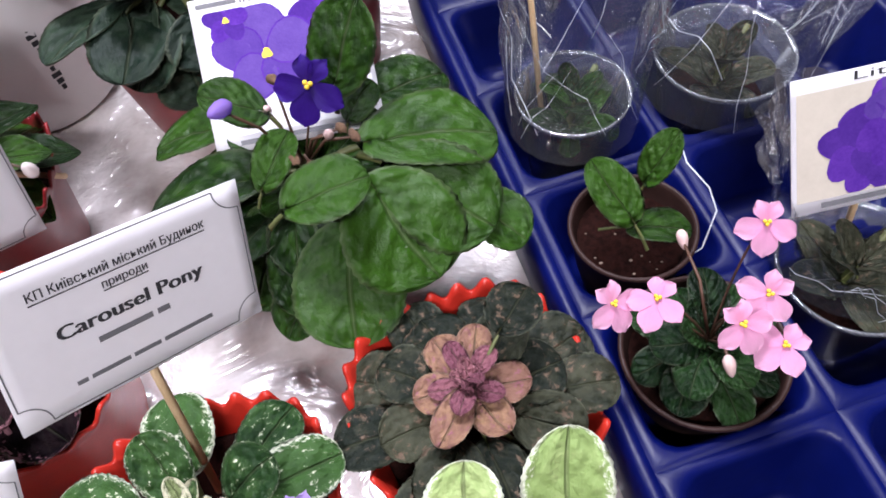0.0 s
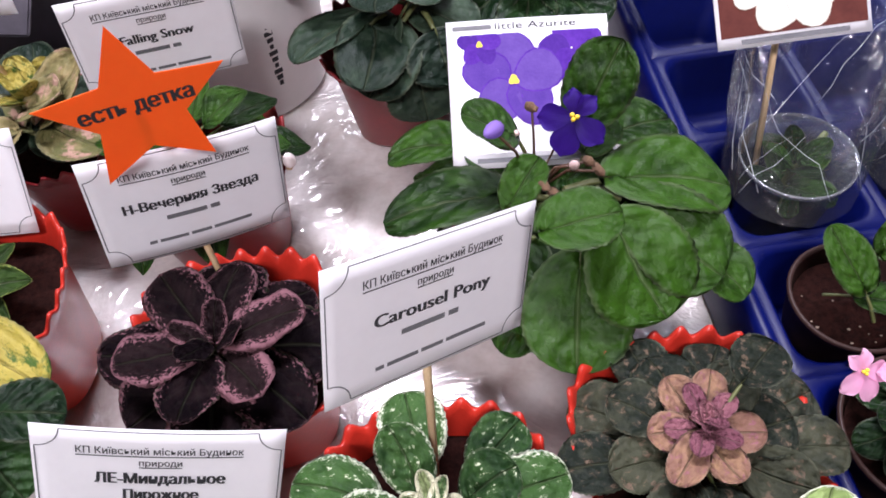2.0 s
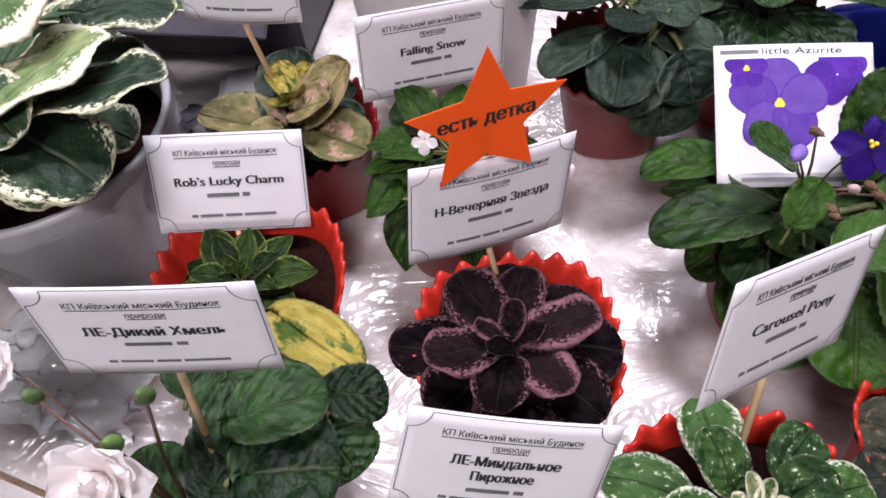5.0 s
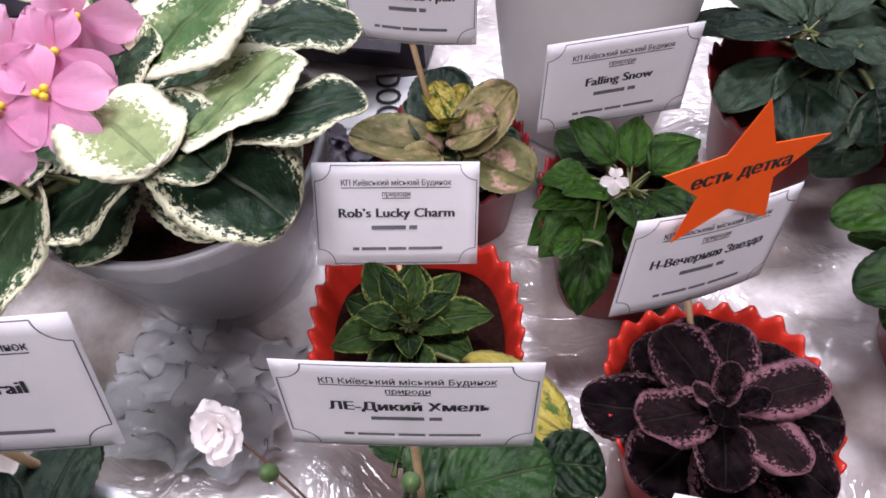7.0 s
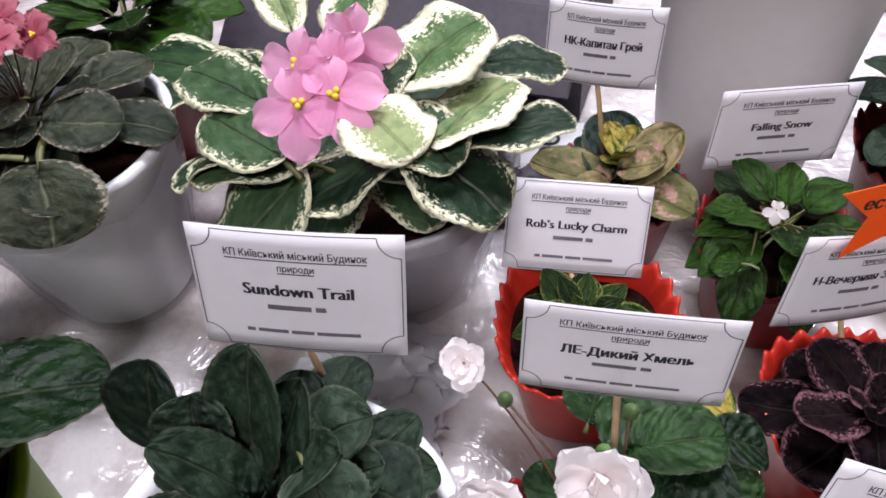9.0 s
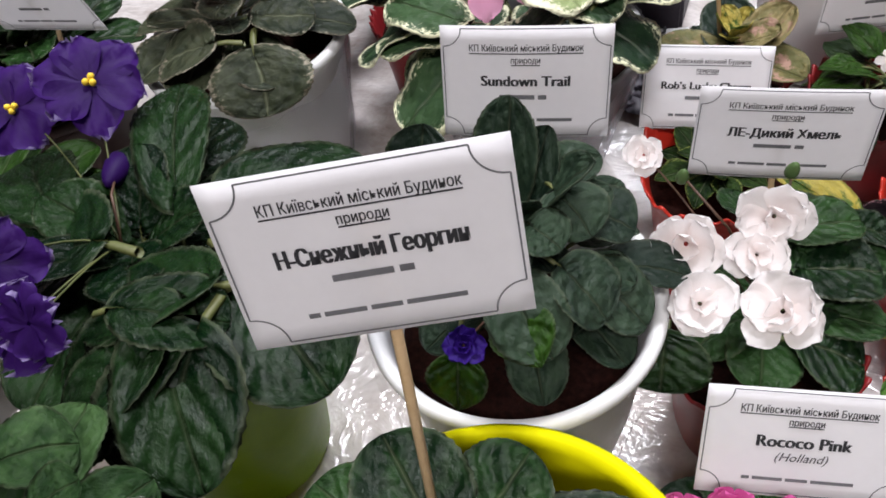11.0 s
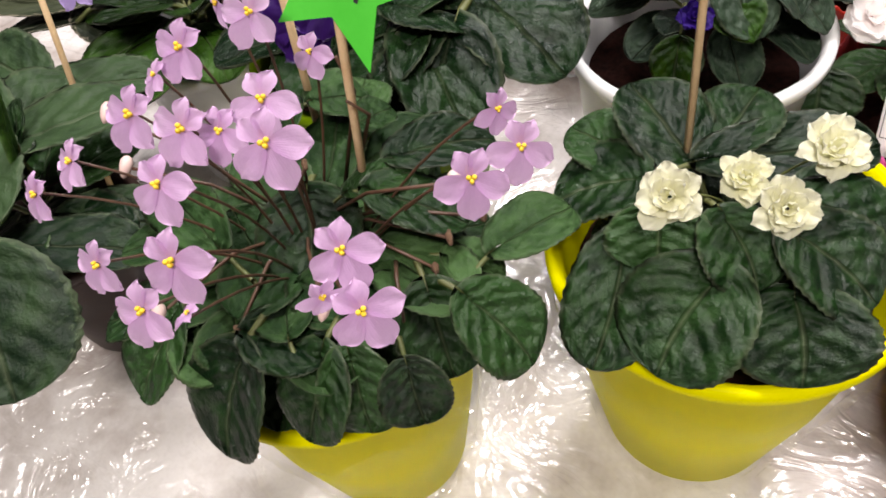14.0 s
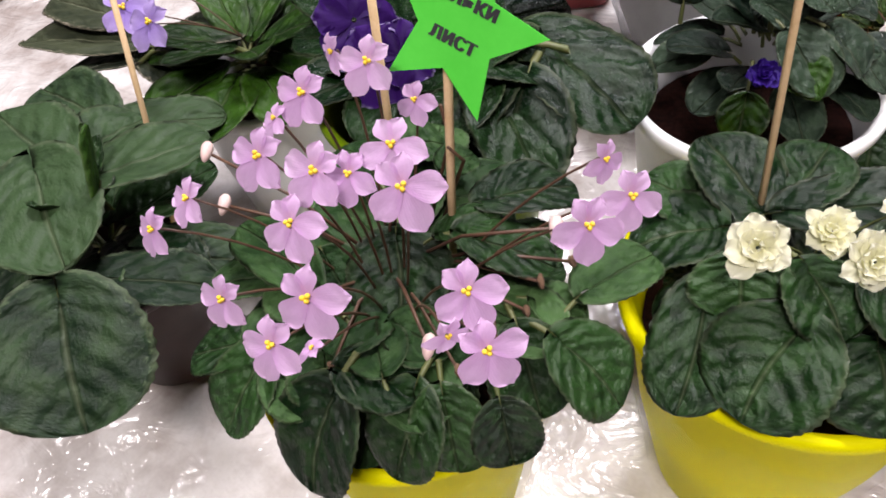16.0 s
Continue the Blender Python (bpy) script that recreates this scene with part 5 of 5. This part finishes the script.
grown(p, [
    (-0.327, 0.082, 0.200, -0.305, 0.077, 0.200, 0.019),
    (-0.366, 0.085, 0.210, -0.417, 0.110, 0.200, 0.020),
    (-0.366, 0.100, 0.205, -0.352, 0.089, 0.200, 0.019),
    (-0.266, 0.118, 0.200, -0.249, 0.146, 0.195, 0.021),
    (-0.283, 0.111, 0.195, -0.264, 0.114, 0.185, 0.019),
    (-0.361, 0.163, 0.210, -0.346, 0.180, 0.200, 0.024),
    (-0.368, 0.145, 0.210, -0.396, 0.166, 0.200, 0.019),
    (-0.350, 0.065, 0.195, -0.339, 0.053, 0.185, 0.024),
    (-0.380, 0.086, 0.200, -0.358, 0.082, 0.200, 0.023),
    (-0.337, 0.154, 0.210, -0.329, 0.166, 0.210, 0.018),
    (-0.325, 0.063, 0.200, -0.337, 0.079, 0.200, 0.018),
    (-0.367, 0.055, 0.190, -0.345, 0.051, 0.185, 0.020),
    (-0.302, 0.094, 0.195, -0.301, 0.073, 0.190, 0.020)], L_MID, "round", 0.4)
rosette(p, -0.346, 0.110, 0.175, ((7, 0.022, 0.04, 0.036, 0.1, 10, 0.0), (9, 0.03, 0.04, 0.036, -0.15, 0, -0.01)), L_DARK)
rosette(p, -0.342, 0.116, 0.196, ((7, 0.020, 0.036, 0.033, 0.15, 0, 0.0), (8, 0.040, 0.034, 0.032, 0.0, 20, -0.004)), L_MID)
ROOT = Vector((-0.346, 0.112, 0.19))
for x, y, z, size in ((-0.352, 0.102, 0.285, 0.0205), (-0.339, 0.121, 0.285, 0.0205), (-0.355, 0.126, 0.283, 0.015), (-0.353, 0.076, 0.282, 0.021), (-0.331, 0.072, 0.285, 0.021), (-0.314, 0.086, 0.286, 0.020), (-0.324, 0.077, 0.281, 0.017), (-0.303, 0.070, 0.288, 0.022), (-0.333, 0.058, 0.278, 0.020), (-0.391, 0.058, 0.258, 0.018), (-0.384, 0.070, 0.262, 0.018), (-0.351, 0.040, 0.260, 0.018), (-0.319, 0.040, 0.273, 0.0215), (-0.329, 0.031, 0.260, 0.020), (-0.321, 0.036, 0.254, 0.011), (-0.284, 0.060, 0.264, 0.021), (-0.286, 0.049, 0.258, 0.014), (-0.275, 0.049, 0.256, 0.0215), (-0.260, 0.091, 0.264, 0.021), (-0.252, 0.108, 0.261, 0.020), (-0.263, 0.120, 0.262, 0.015), (-0.332, 0.133, 0.262, 0.016), (-0.361, 0.096, 0.278, 0.013)):
    q = Vector((x, y, z))
    out = (q - ROOT)
    flower(p, q, size, F_PINK, "single", (5 * out.x, -0.75, 0.7), root=ROOT + Vector((out.x * 0.3, out.y * 0.3, 0)), jitter=0.12 if size > 0.0165 else 0.8)
for at in ((-0.412, 0.108, 0.242), (-0.398, 0.093, 0.232), (-0.302, 0.062, 0.226), (-0.356, 0.046, 0.222), (-0.275, 0.108, 0.24)):
    bud(p, at, 0.006, BUD, (0.1, -0.5, -0.2), ROOT)
for at in [(-0.283, 0.098, 0.205), (-0.273, 0.120, 0.210), (-0.281, 0.108, 0.210), (-0.342, 0.058, 0.200), (-0.297, 0.068, 0.205), (-0.341, 0.119, 0.220)]:
    bud(p, at, 0.0036, DRY, (0.3, -0.5, -0.2), ROOT)
for a, b, c in (((-0.335, 0.13, 0.2), (-0.325, 0.14, 0.24), (-0.322, 0.132, 0.262)), ((-0.33, 0.128, 0.2), (-0.318, 0.135, 0.235), (-0.318, 0.125, 0.25)), ((-0.30, 0.10, 0.2), (-0.29, 0.085, 0.215), (-0.285, 0.075, 0.205))):
    put("dry_stalk", finish(tube([a, b, c], 0.0009, 6, 0.0006), "dry_stalk", REDSTALK), p)

p = violet("dark quilted violet with cream double flowers in a yellow pot", -0.192, 0.178)
pot = round_pot(p, -0.193, 0.176, 0.072, 0.160, 0.046, YELLOW, "bright yellow plastic pot")
film_wrap(pot, -0.193, 0.176, 0.047, 0.069, 0.130, 3)
grown(p, [
    (-0.194, 0.130, 0.188, -0.207, 0.097, 0.172, 0.036),
    (-0.168, 0.133, 0.182, -0.160, 0.108, 0.168, 0.035),
    (-0.171, 0.153, 0.192, -0.141, 0.141, 0.180, 0.030),
    (-0.227, 0.137, 0.186, -0.228, 0.095, 0.168, 0.027),
    (-0.217, 0.148, 0.196, -0.214, 0.133, 0.186, 0.029),
    (-0.195, 0.151, 0.196, -0.179, 0.131, 0.187, 0.027),
    (-0.213, 0.188, 0.185, -0.242, 0.214, 0.198, 0.030),
    (-0.206, 0.196, 0.185, -0.194, 0.224, 0.195, 0.027),
    (-0.200, 0.187, 0.190, -0.146, 0.211, 0.186, 0.025),
    (-0.237, 0.186, 0.182, -0.263, 0.195, 0.186, 0.023),
    (-0.230, 0.170, 0.188, -0.262, 0.160, 0.178, 0.034),
    (-0.169, 0.175, 0.188, -0.134, 0.174, 0.178, 0.031)], L_DARK, "round", 0.4)
rosette(p, -0.194, 0.170, 0.162, ((7, 0.018, 0.036, 0.034, 0.05, 10, 0.0), (7, 0.026, 0.028, 0.032, -0.05, 30, -0.004)), L_DARK)
ROOT = (-0.193, 0.168, 0.18)
flower(p, (-0.214, 0.141, 0.213), 0.023, F_CREAM, "double", (-0.15, -0.55, 0.8), 0.0, ROOT, STALK, 0.08, False)
flower(p, (-0.178, 0.146, 0.212), 0.022, F_CREAM, "double", (0.15, -0.6, 0.8), 0.4, ROOT, STALK, 0.08, False)
flower(p, (-0.167, 0.173, 0.215), 0.024, F_CREAM, "double", (0.15, -0.2, 0.9), 0.8, ROOT, STALK, 0.08, False)
flower(p, (-0.192, 0.155, 0.213), 0.019, F_CREAM, "double", (-0.1, -0.3, 0.9), 1.2, ROOT, STALK, 0.08, False)

p = violet("dark small-leaved violet with a blue flower, white pot", -0.229, 0.312)
pot = round_pot(p, -0.229, 0.312, 0.066, 0.155, 0.044, WHITE, "white plastic pot with a rolled rim")
film_wrap(pot, -0.229, 0.312, 0.045, 0.062, 0.125, 4, 0.006)
rosette(p, -0.225, 0.318, 0.175, ((9, 0.036, 0.030, 0.026, -0.15, 8, -0.004), (7, 0.028, 0.028, 0.024, 0.2, 0, 0.002), (5, 0.012, 0.030, 0.024, 0.6, 15, 0.012), (4, 0.006, 0.034, 0.024, 1.1, 0, 0.024)), L_SLATE, "ovate", 0.5)
grown(p, [
    (-0.272, 0.326, 0.195, -0.271, 0.336, 0.225, 0.028),
    (-0.235, 0.328, 0.200, -0.234, 0.342, 0.240, 0.026),
    (-0.221, 0.333, 0.200, -0.199, 0.346, 0.215, 0.026),
    (-0.200, 0.332, 0.195, -0.179, 0.332, 0.190, 0.030),
    (-0.198, 0.294, 0.200, -0.180, 0.288, 0.185, 0.030),
    (-0.232, 0.298, 0.210, -0.213, 0.288, 0.205, 0.026),
    (-0.215, 0.278, 0.205, -0.195, 0.262, 0.190, 0.028),
    (-0.249, 0.325, 0.205, -0.251, 0.331, 0.222, 0.024),
    (-0.189, 0.305, 0.185, -0.166, 0.300, 0.170, 0.028),
    (-0.213, 0.301, 0.215, -0.201, 0.297, 0.212, 0.022),
    (-0.208, 0.323, 0.210, -0.193, 0.310, 0.205, 0.024)], L_SLATE, "ovate", 0.6)
grown(p, [
    (-0.213, 0.273, 0.200, -0.199, 0.257, 0.190, 0.022),
    (-0.230, 0.254, 0.190, -0.230, 0.243, 0.165, 0.021)], L_GREEN, "pointed", 0.5)
flower(p, (-0.225, 0.251, 0.203), 0.016, F_BLUE, "double", root=(-0.225, 0.30, 0.16), eye=False)

p = violet("large glossy dark violet with frilled purple flowers", -0.396, 0.268)
round_pot(p, -0.396, 0.268, 0.070, 0.160, 0.046, LIME, "lime green plastic pot")
grown(p, [
    (-0.331, 0.265, 0.200, -0.274, 0.230, 0.185, 0.046),
    (-0.344, 0.226, 0.200, -0.303, 0.181, 0.180, 0.034),
    (-0.344, 0.217, 0.200, -0.372, 0.184, 0.185, 0.028),
    (-0.355, 0.230, 0.210, -0.319, 0.241, 0.200, 0.028)]+[
    (-0.327, 0.224, 0.200, -0.329, 0.176, 0.170, 0.047),
    (-0.344, 0.230, 0.200, -0.380, 0.182, 0.170, 0.041),
    (-0.339, 0.250, 0.205, -0.392, 0.233, 0.190, 0.038),
    (-0.354, 0.310, 0.200, -0.307, 0.346, 0.190, 0.038),
    (-0.388, 0.303, 0.200, -0.423, 0.365, 0.210, 0.030),
    (-0.408, 0.262, 0.200, -0.460, 0.261, 0.180, 0.048),
    (-0.455, 0.283, 0.190, -0.498, 0.315, 0.190, 0.034)], L_GLOSSY, "round", 0.4)
rosette(p, -0.400, 0.275, 0.180, ((8, 0.026, 0.06, 0.05, 0.0, 0, 0.0), (5, 0.012, 0.04, 0.035, 0.5, 30, 0.006)), L_GLOSSY)
for x, y, z, size in ((-0.441, 0.331, 0.230, 0.050), (-0.485, 0.316, 0.220, 0.046), (-0.392, 0.207, 0.214, 0.040), (-0.413, 0.226, 0.224, 0.040), (-0.379, 0.208, 0.221, 0.030)):
    flower(p, (x, y, z), size, F_PURPLE, "frilly", (0.2, -0.6, 0.7), root=(-0.40, 0.27, 0.19), stalk=STALK, eye=size > 0.042)
bud(p, (-0.423, 0.305, 0.200), 0.018, F_PURPLE, (0.2, -0.6, 0.1), (-0.40, 0.27, 0.19))

p = violet("very large dark fuzzy-leaved violet near the table edge", -0.532, 0.118)
round_pot(p, -0.560, 0.138, 0.046, 0.10, 0.036, BROWNPOT, "dark brown plastic pot")
grown(p, [
    (-0.531, 0.129, 0.180, -0.482, 0.172, 0.185, 0.042),
    (-0.551, 0.119, 0.190, -0.499, 0.075, 0.185, 0.045),
    (-0.552, 0.134, 0.180, -0.625, 0.159, 0.185, 0.042),
    (-0.498, 0.064, 0.170, -0.467, 0.021, 0.140, 0.059),
    (-0.576, 0.194, 0.150, -0.526, 0.229, 0.145, 0.030),
    (-0.585, 0.190, 0.160, -0.652, 0.207, 0.160, 0.036),
    (-0.499, 0.087, 0.160, -0.446, 0.108, 0.150, 0.026),
    (-0.535, 0.082, 0.165, -0.530, 0.040, 0.140, 0.034),
    (-0.570, 0.150, 0.165, -0.560, 0.200, 0.160, 0.040),
    (-0.493, 0.117, 0.150, -0.444, 0.141, 0.130, 0.030)], L_FUZZY, "round", 0.4)
leaf(p, (-0.507, 0.117, 0.190, -0.498, 0.125, 0.225, 0.013), L_FRESH, "spoon", 0.4)
rosette(p, -0.532, 0.118, 0.15, ((7, 0.02, 0.05, 0.045, 0.1, 0, 0.0), (4, 0.008, 0.03, 0.018, 1.0, 0, 0.02)), L_DARK)

p = violet("green violet with lavender flowers in a white pot", -0.553, 0.300)
round_pot(p, -0.553, 0.300, 0.058, 0.12, 0.042, WHITE, "white plastic pot")
rosette(p, -0.553, 0.295, 0.14, ((9, 0.03, 0.055, 0.045, 0.0, 0, 0.0), (6, 0.016, 0.045, 0.036, 0.4, 20, 0.01)), L_GREEN, "round", 0.5)
grown(p, [
    (-0.637, 0.274, 0.150, -0.729, 0.263, 0.150, 0.034),
    (-0.633, 0.269, 0.140, -0.678, 0.242, 0.140, 0.030),
    (-0.604, 0.281, 0.150, -0.562, 0.314, 0.150, 0.034),
    (-0.624, 0.274, 0.140, -0.581, 0.271, 0.130, 0.028),
    (-0.655, 0.288, 0.160, -0.732, 0.304, 0.160, 0.034)], L_DIMEDGE, "round", 0.5)
for at in [(-0.559, 0.234, 0.200), (-0.588, 0.244, 0.200), (-0.600, 0.280, 0.200)]:
    flower(p, at, 0.032, F_LAV, "single", (0.2, -0.6, 0.7), root=(-0.553, 0.295, 0.15))

p = violet("bronze violet with dusky red flowers in a white bowl", -0.490, 0.500)
pot = round_pot(p, -0.490, 0.500, 0.074, 0.140, 0.046, WHITE, "white plastic bowl pot")
film_wrap(pot, -0.490, 0.500, 0.047, 0.070, 0.115, 5, 0.0, FILMGREY)
rosette(p, -0.490, 0.495, 0.155, ((8, 0.035, 0.05, 0.042, -0.1, 10, 0.0), (5, 0.015, 0.036, 0.03, 0.35, 30, 0.008)), L_DIMEDGE, "round", 0.7)
grown(p, [
    (-0.444, 0.450, 0.160, -0.432, 0.428, 0.140, 0.052),
    (-0.475, 0.445, 0.170, -0.510, 0.432, 0.160, 0.039),
    (-0.454, 0.483, 0.170, -0.422, 0.499, 0.165, 0.036),
    (-0.475, 0.481, 0.180, -0.474, 0.462, 0.180, 0.025)], L_DIMEDGE, "round", 0.6)
for k in range(9):
    flower(p, (-0.500 + 0.02 * (k % 3 - 1) + 0.006 * (k // 3), 0.490 + 0.02 * (k // 3 - 1), 0.205 + 0.008 * (k % 2)), 0.028, F_RED, "frilly", root=(-0.49, 0.495, 0.16))

p = violet("green violet at the back beside a printed label", -0.650, 0.450)
round_pot(p, -0.650, 0.450, 0.055, 0.11, 0.04, BROWNPOT, "dark brown plastic pot")
rosette(p, -0.650, 0.450, 0.14, ((9, 0.03, 0.055, 0.048, 0.0, 0, 0.0), (7, 0.02, 0.045, 0.04, 0.4, 20, 0.014), (5, 0.01, 0.04, 0.03, 0.8, 0, 0.02)), L_DARK, "round", 0.5)

p = violet("dark green violet in a terracotta-red pot at the back", -0.545, 0.645)
red_pot(p, -0.545, 0.645, 0.05, 0.085, 20, DEEPRED)
rosette(p, -0.545, 0.645, 0.12, ((9, 0.03, 0.055, 0.048, 0.0, 0, 0.0), (7, 0.02, 0.045, 0.04, 0.4, 20, 0.014)), L_GREEN, "round", 0.5)

# ---- labels and signs ----
plant_label("Carousel Pony", (0.058, 0.443, 0.196), (0.117, 0.493, 0.169), (0.057, 0.424, 0.147), (0.084, 0.428, 0.062), long=0.56)
plant_label("Н-Вечерняя Звезда", (-0.061, 0.509, 0.157), (0.007, 0.552, 0.143), (-0.062, 0.499, 0.102), (-0.02, 0.505, 0.062), bow=0.003, long=0.70)
plant_label("ЛЕ-Миндальное", (-0.045, 0.411, 0.146), (0.033, 0.424, 0.122), (-0.048, 0.389, 0.100), (-0.010, 0.375, 0.062), bow=0.002, second="Пирожное", long=0.52)
plant_label("Rob’s Lucky Charm", (-0.212, 0.546, 0.127), (-0.134, 0.565, 0.120), (-0.208, 0.519, 0.080), (-0.158, 0.508, 0.062), long=0.70)
plant_label("ЛЕ-Дикий Хмель", (-0.166, 0.410, 0.202), (-0.088, 0.424, 0.199), (-0.167, 0.404, 0.153), (-0.120, 0.385, 0.075), bow=0.001, long=0.62)
plant_label("Falling Snow", (-0.108, 0.606, 0.159), (-0.036, 0.642, 0.152), (-0.110, 0.600, 0.107), (-0.068, 0.600, 0.062), long=0.44)
plant_label("Sundown Trail", (-0.276, 0.379, 0.244), (-0.203, 0.396, 0.240), (-0.275, 0.365, 0.194), (-0.236, 0.390, 0.0), bow=0.002, long=0.52)
plant_label("Н-Снежный Георгин", (-0.257, 0.205, 0.320), (-0.193, 0.233, 0.322), (-0.250, 0.194, 0.275), (-0.213, 0.184, 0.150), long=0.64)
plant_label("Rococo Pink", (-0.144, 0.272, 0.179), (-0.075, 0.289, 0.172), (-0.138, 0.250, 0.140), (-0.090, 0.272, 0.065), long=0.46, after="(Holland)")
plant_label("Alan’s", (-0.105, 0.187, 0.187), (-0.036, 0.201, 0.181), (-0.100, 0.168, 0.145), (-0.045, 0.180, 0.062), long=0.30)
plant_label("НК-Капитан Грей", (-0.213, 0.627, 0.190), (-0.147, 0.631, 0.188), (-0.209, 0.619, 0.141), (-0.166, 0.622, 0.055), bow=0.004, long=0.66)

plant_label("", (-0.597, 0.405, 0.235), (-0.517, 0.415, 0.235), (-0.619, 0.415, 0.190), (-0.640, 0.455, 0.09))
star_sign((-0.0285, 0.523, 0.1765), (0.51, -0.864, 0.06), -4, 0.036, ORANGE, (("есть детка", 0.08, 1.15),), "orange paper star reading that offsets are for sale", (-0.018, 0.602, 0.055))
star_sign((-0.3147, 0.1384, 0.2891), (-0.039, -0.892, 0.449), -18, 0.030, GREENPAPER, (("тільки", 0.28, 0.72), ("лист", -0.14, 0.55)), "bright green paper star with two black words", (-0.325, 0.112, 0.13))
for foot, tip in (((-0.372, 0.163, 0.14), (-0.362, 0.170, 0.30)), ((-0.524, 0.150, 0.10), (-0.535, 0.21, 0.28))):
    ob = thing("plant_stick", *foot, label="plain bamboo stick in a flower pot", category="stick")
    put("rod", finish(tube([foot, tip], 0.0017, 8), "rod", BAMBOO), ob)

# ---- behind the plants ----
ob = thing("white_cachepot", -0.090, 0.738, 0.0, "tall matt white plastic pot with a printed strip", "pot")
CYL = [(0.052, 0.0), (0.055, 0.003), (0.060, 0.05), (0.066, 0.12), (0.072, 0.19), (0.074, 0.194), (0.070, 0.194), (0.064, 0.14), (0.058, 0.06)]
put("pot_body", finish(lathe(CYL, 64), "pot_body", GREYCARD), ob, pose(-0.090, 0.738, 0))
put("soil", soil_mesh(0.064, 0.15), ob, pose(-0.090, 0.738, 0))
for k in range(26):
    z = 0.03 + 0.0052 * k
    r = 0.0575 + 0.078 * (z - 0.02)
    put("printed_mark", finish(slab(0.0026 + 0.0016 * (k * 7 % 3), 0.0006, 0.0034, 0.0), "printed_mark", INK, False), ob, pose(-0.090 + r * math.sin(0.75), 0.738 - r * math.cos(0.75), z, 4, 0, 43))
ob = thing("red_pot", -0.412, 0.628, 0.0, "plain dark red square plastic pot", "pot")
red_pot(ob, -0.412, 0.628, 0.042, 0.085, 20, DEEPRED)
ob = thing("cardboard_box", -0.36, 0.80, 0.0, "dark cardboard box at the back of the table", "box")
put("box_body", finish(slab(0.30, 0.14, 0.10, 0.003), "box_body", DARKBOX, False), ob, pose(-0.36, 0.82, 0.001))
put("box_flap", finish(slab(0.30, 0.07, 0.003, 0.001), "box_flap", DARKBOX, False), ob, pose(-0.36, 0.725, 0.085, 35))
ob = thing("white_packet", -0.225, 0.700, 0.0, "white plastic packet with large dark letters", "packet")
put("packet_body", finish(slab(0.075, 0.055, 0.022, 0.008), "packet_body", WHITE), ob, pose(-0.225, 0.700, 0.0, 0, 0, 15))
words(ob, pose(-0.225, 0.700, 0.0225, 0, 0, -75), "DOG", 0, 0, 0.026, 0.045, bold=0.0006)


def crumpled_film(x, y, r, seed, material=None, name="crumpled_film", label="heap of crumpled clear plastic film on the table", category="plastic film"):
    """A loose heap of creased clear film lying on the cloth."""
    ob = thing(name, x, y, 0.0, label, category)
    bm = bmesh.new()
    rows = []
    for j in range(29):
        row = []
        for i in range(29):
            u, v = i / 14 - 1, j / 14 - 1
            q = Vector((3 * u + seed, 3 * v, 0))
            hump = max(0.0, 1 - (u * u + v * v) * 0.6)
            z = 0.003 + hump * (0.008 + 0.016 * abs(noise.noise(q * 1.6)) + 0.010 * abs(noise.noise(q * 3.7)))
            row.append(bm.verts.new((x + r * u + 0.012 * noise.noise(q * 1.7), y + r * 0.75 * v + 0.012 * noise.noise(q * 1.3 + Vector((5, 0, 0))), z)))
        rows.append(row)
    for j in range(28):
        for i in range(28):
            bm.faces.new((rows[j][i], rows[j][i + 1], rows[j + 1][i + 1], rows[j + 1][i]))
    put("film_sheet", finish(bm, "film_sheet", material or CRUMPLE), ob)


crumpled_film(-0.277, 0.469, 0.055, 1)
crumpled_film(-0.245, 0.655, 0.045, 4, DARKBOX, "dark_bag", "crumpled dark purple-grey bag lying on the table", "bag")
p = violet("dark green violet at the back of the table", 0.118, 0.735)
red_pot(p, 0.112, 0.735, 0.044, 0.07, 15, DEEPRED)
rosette(p, 0.112, 0.735, 0.095, ((8, 0.026, 0.042, 0.038, -0.1, 0, 0.0), (6, 0.014, 0.036, 0.032, 0.3, 20, 0.012)), L_DARK, "round", 0.6)
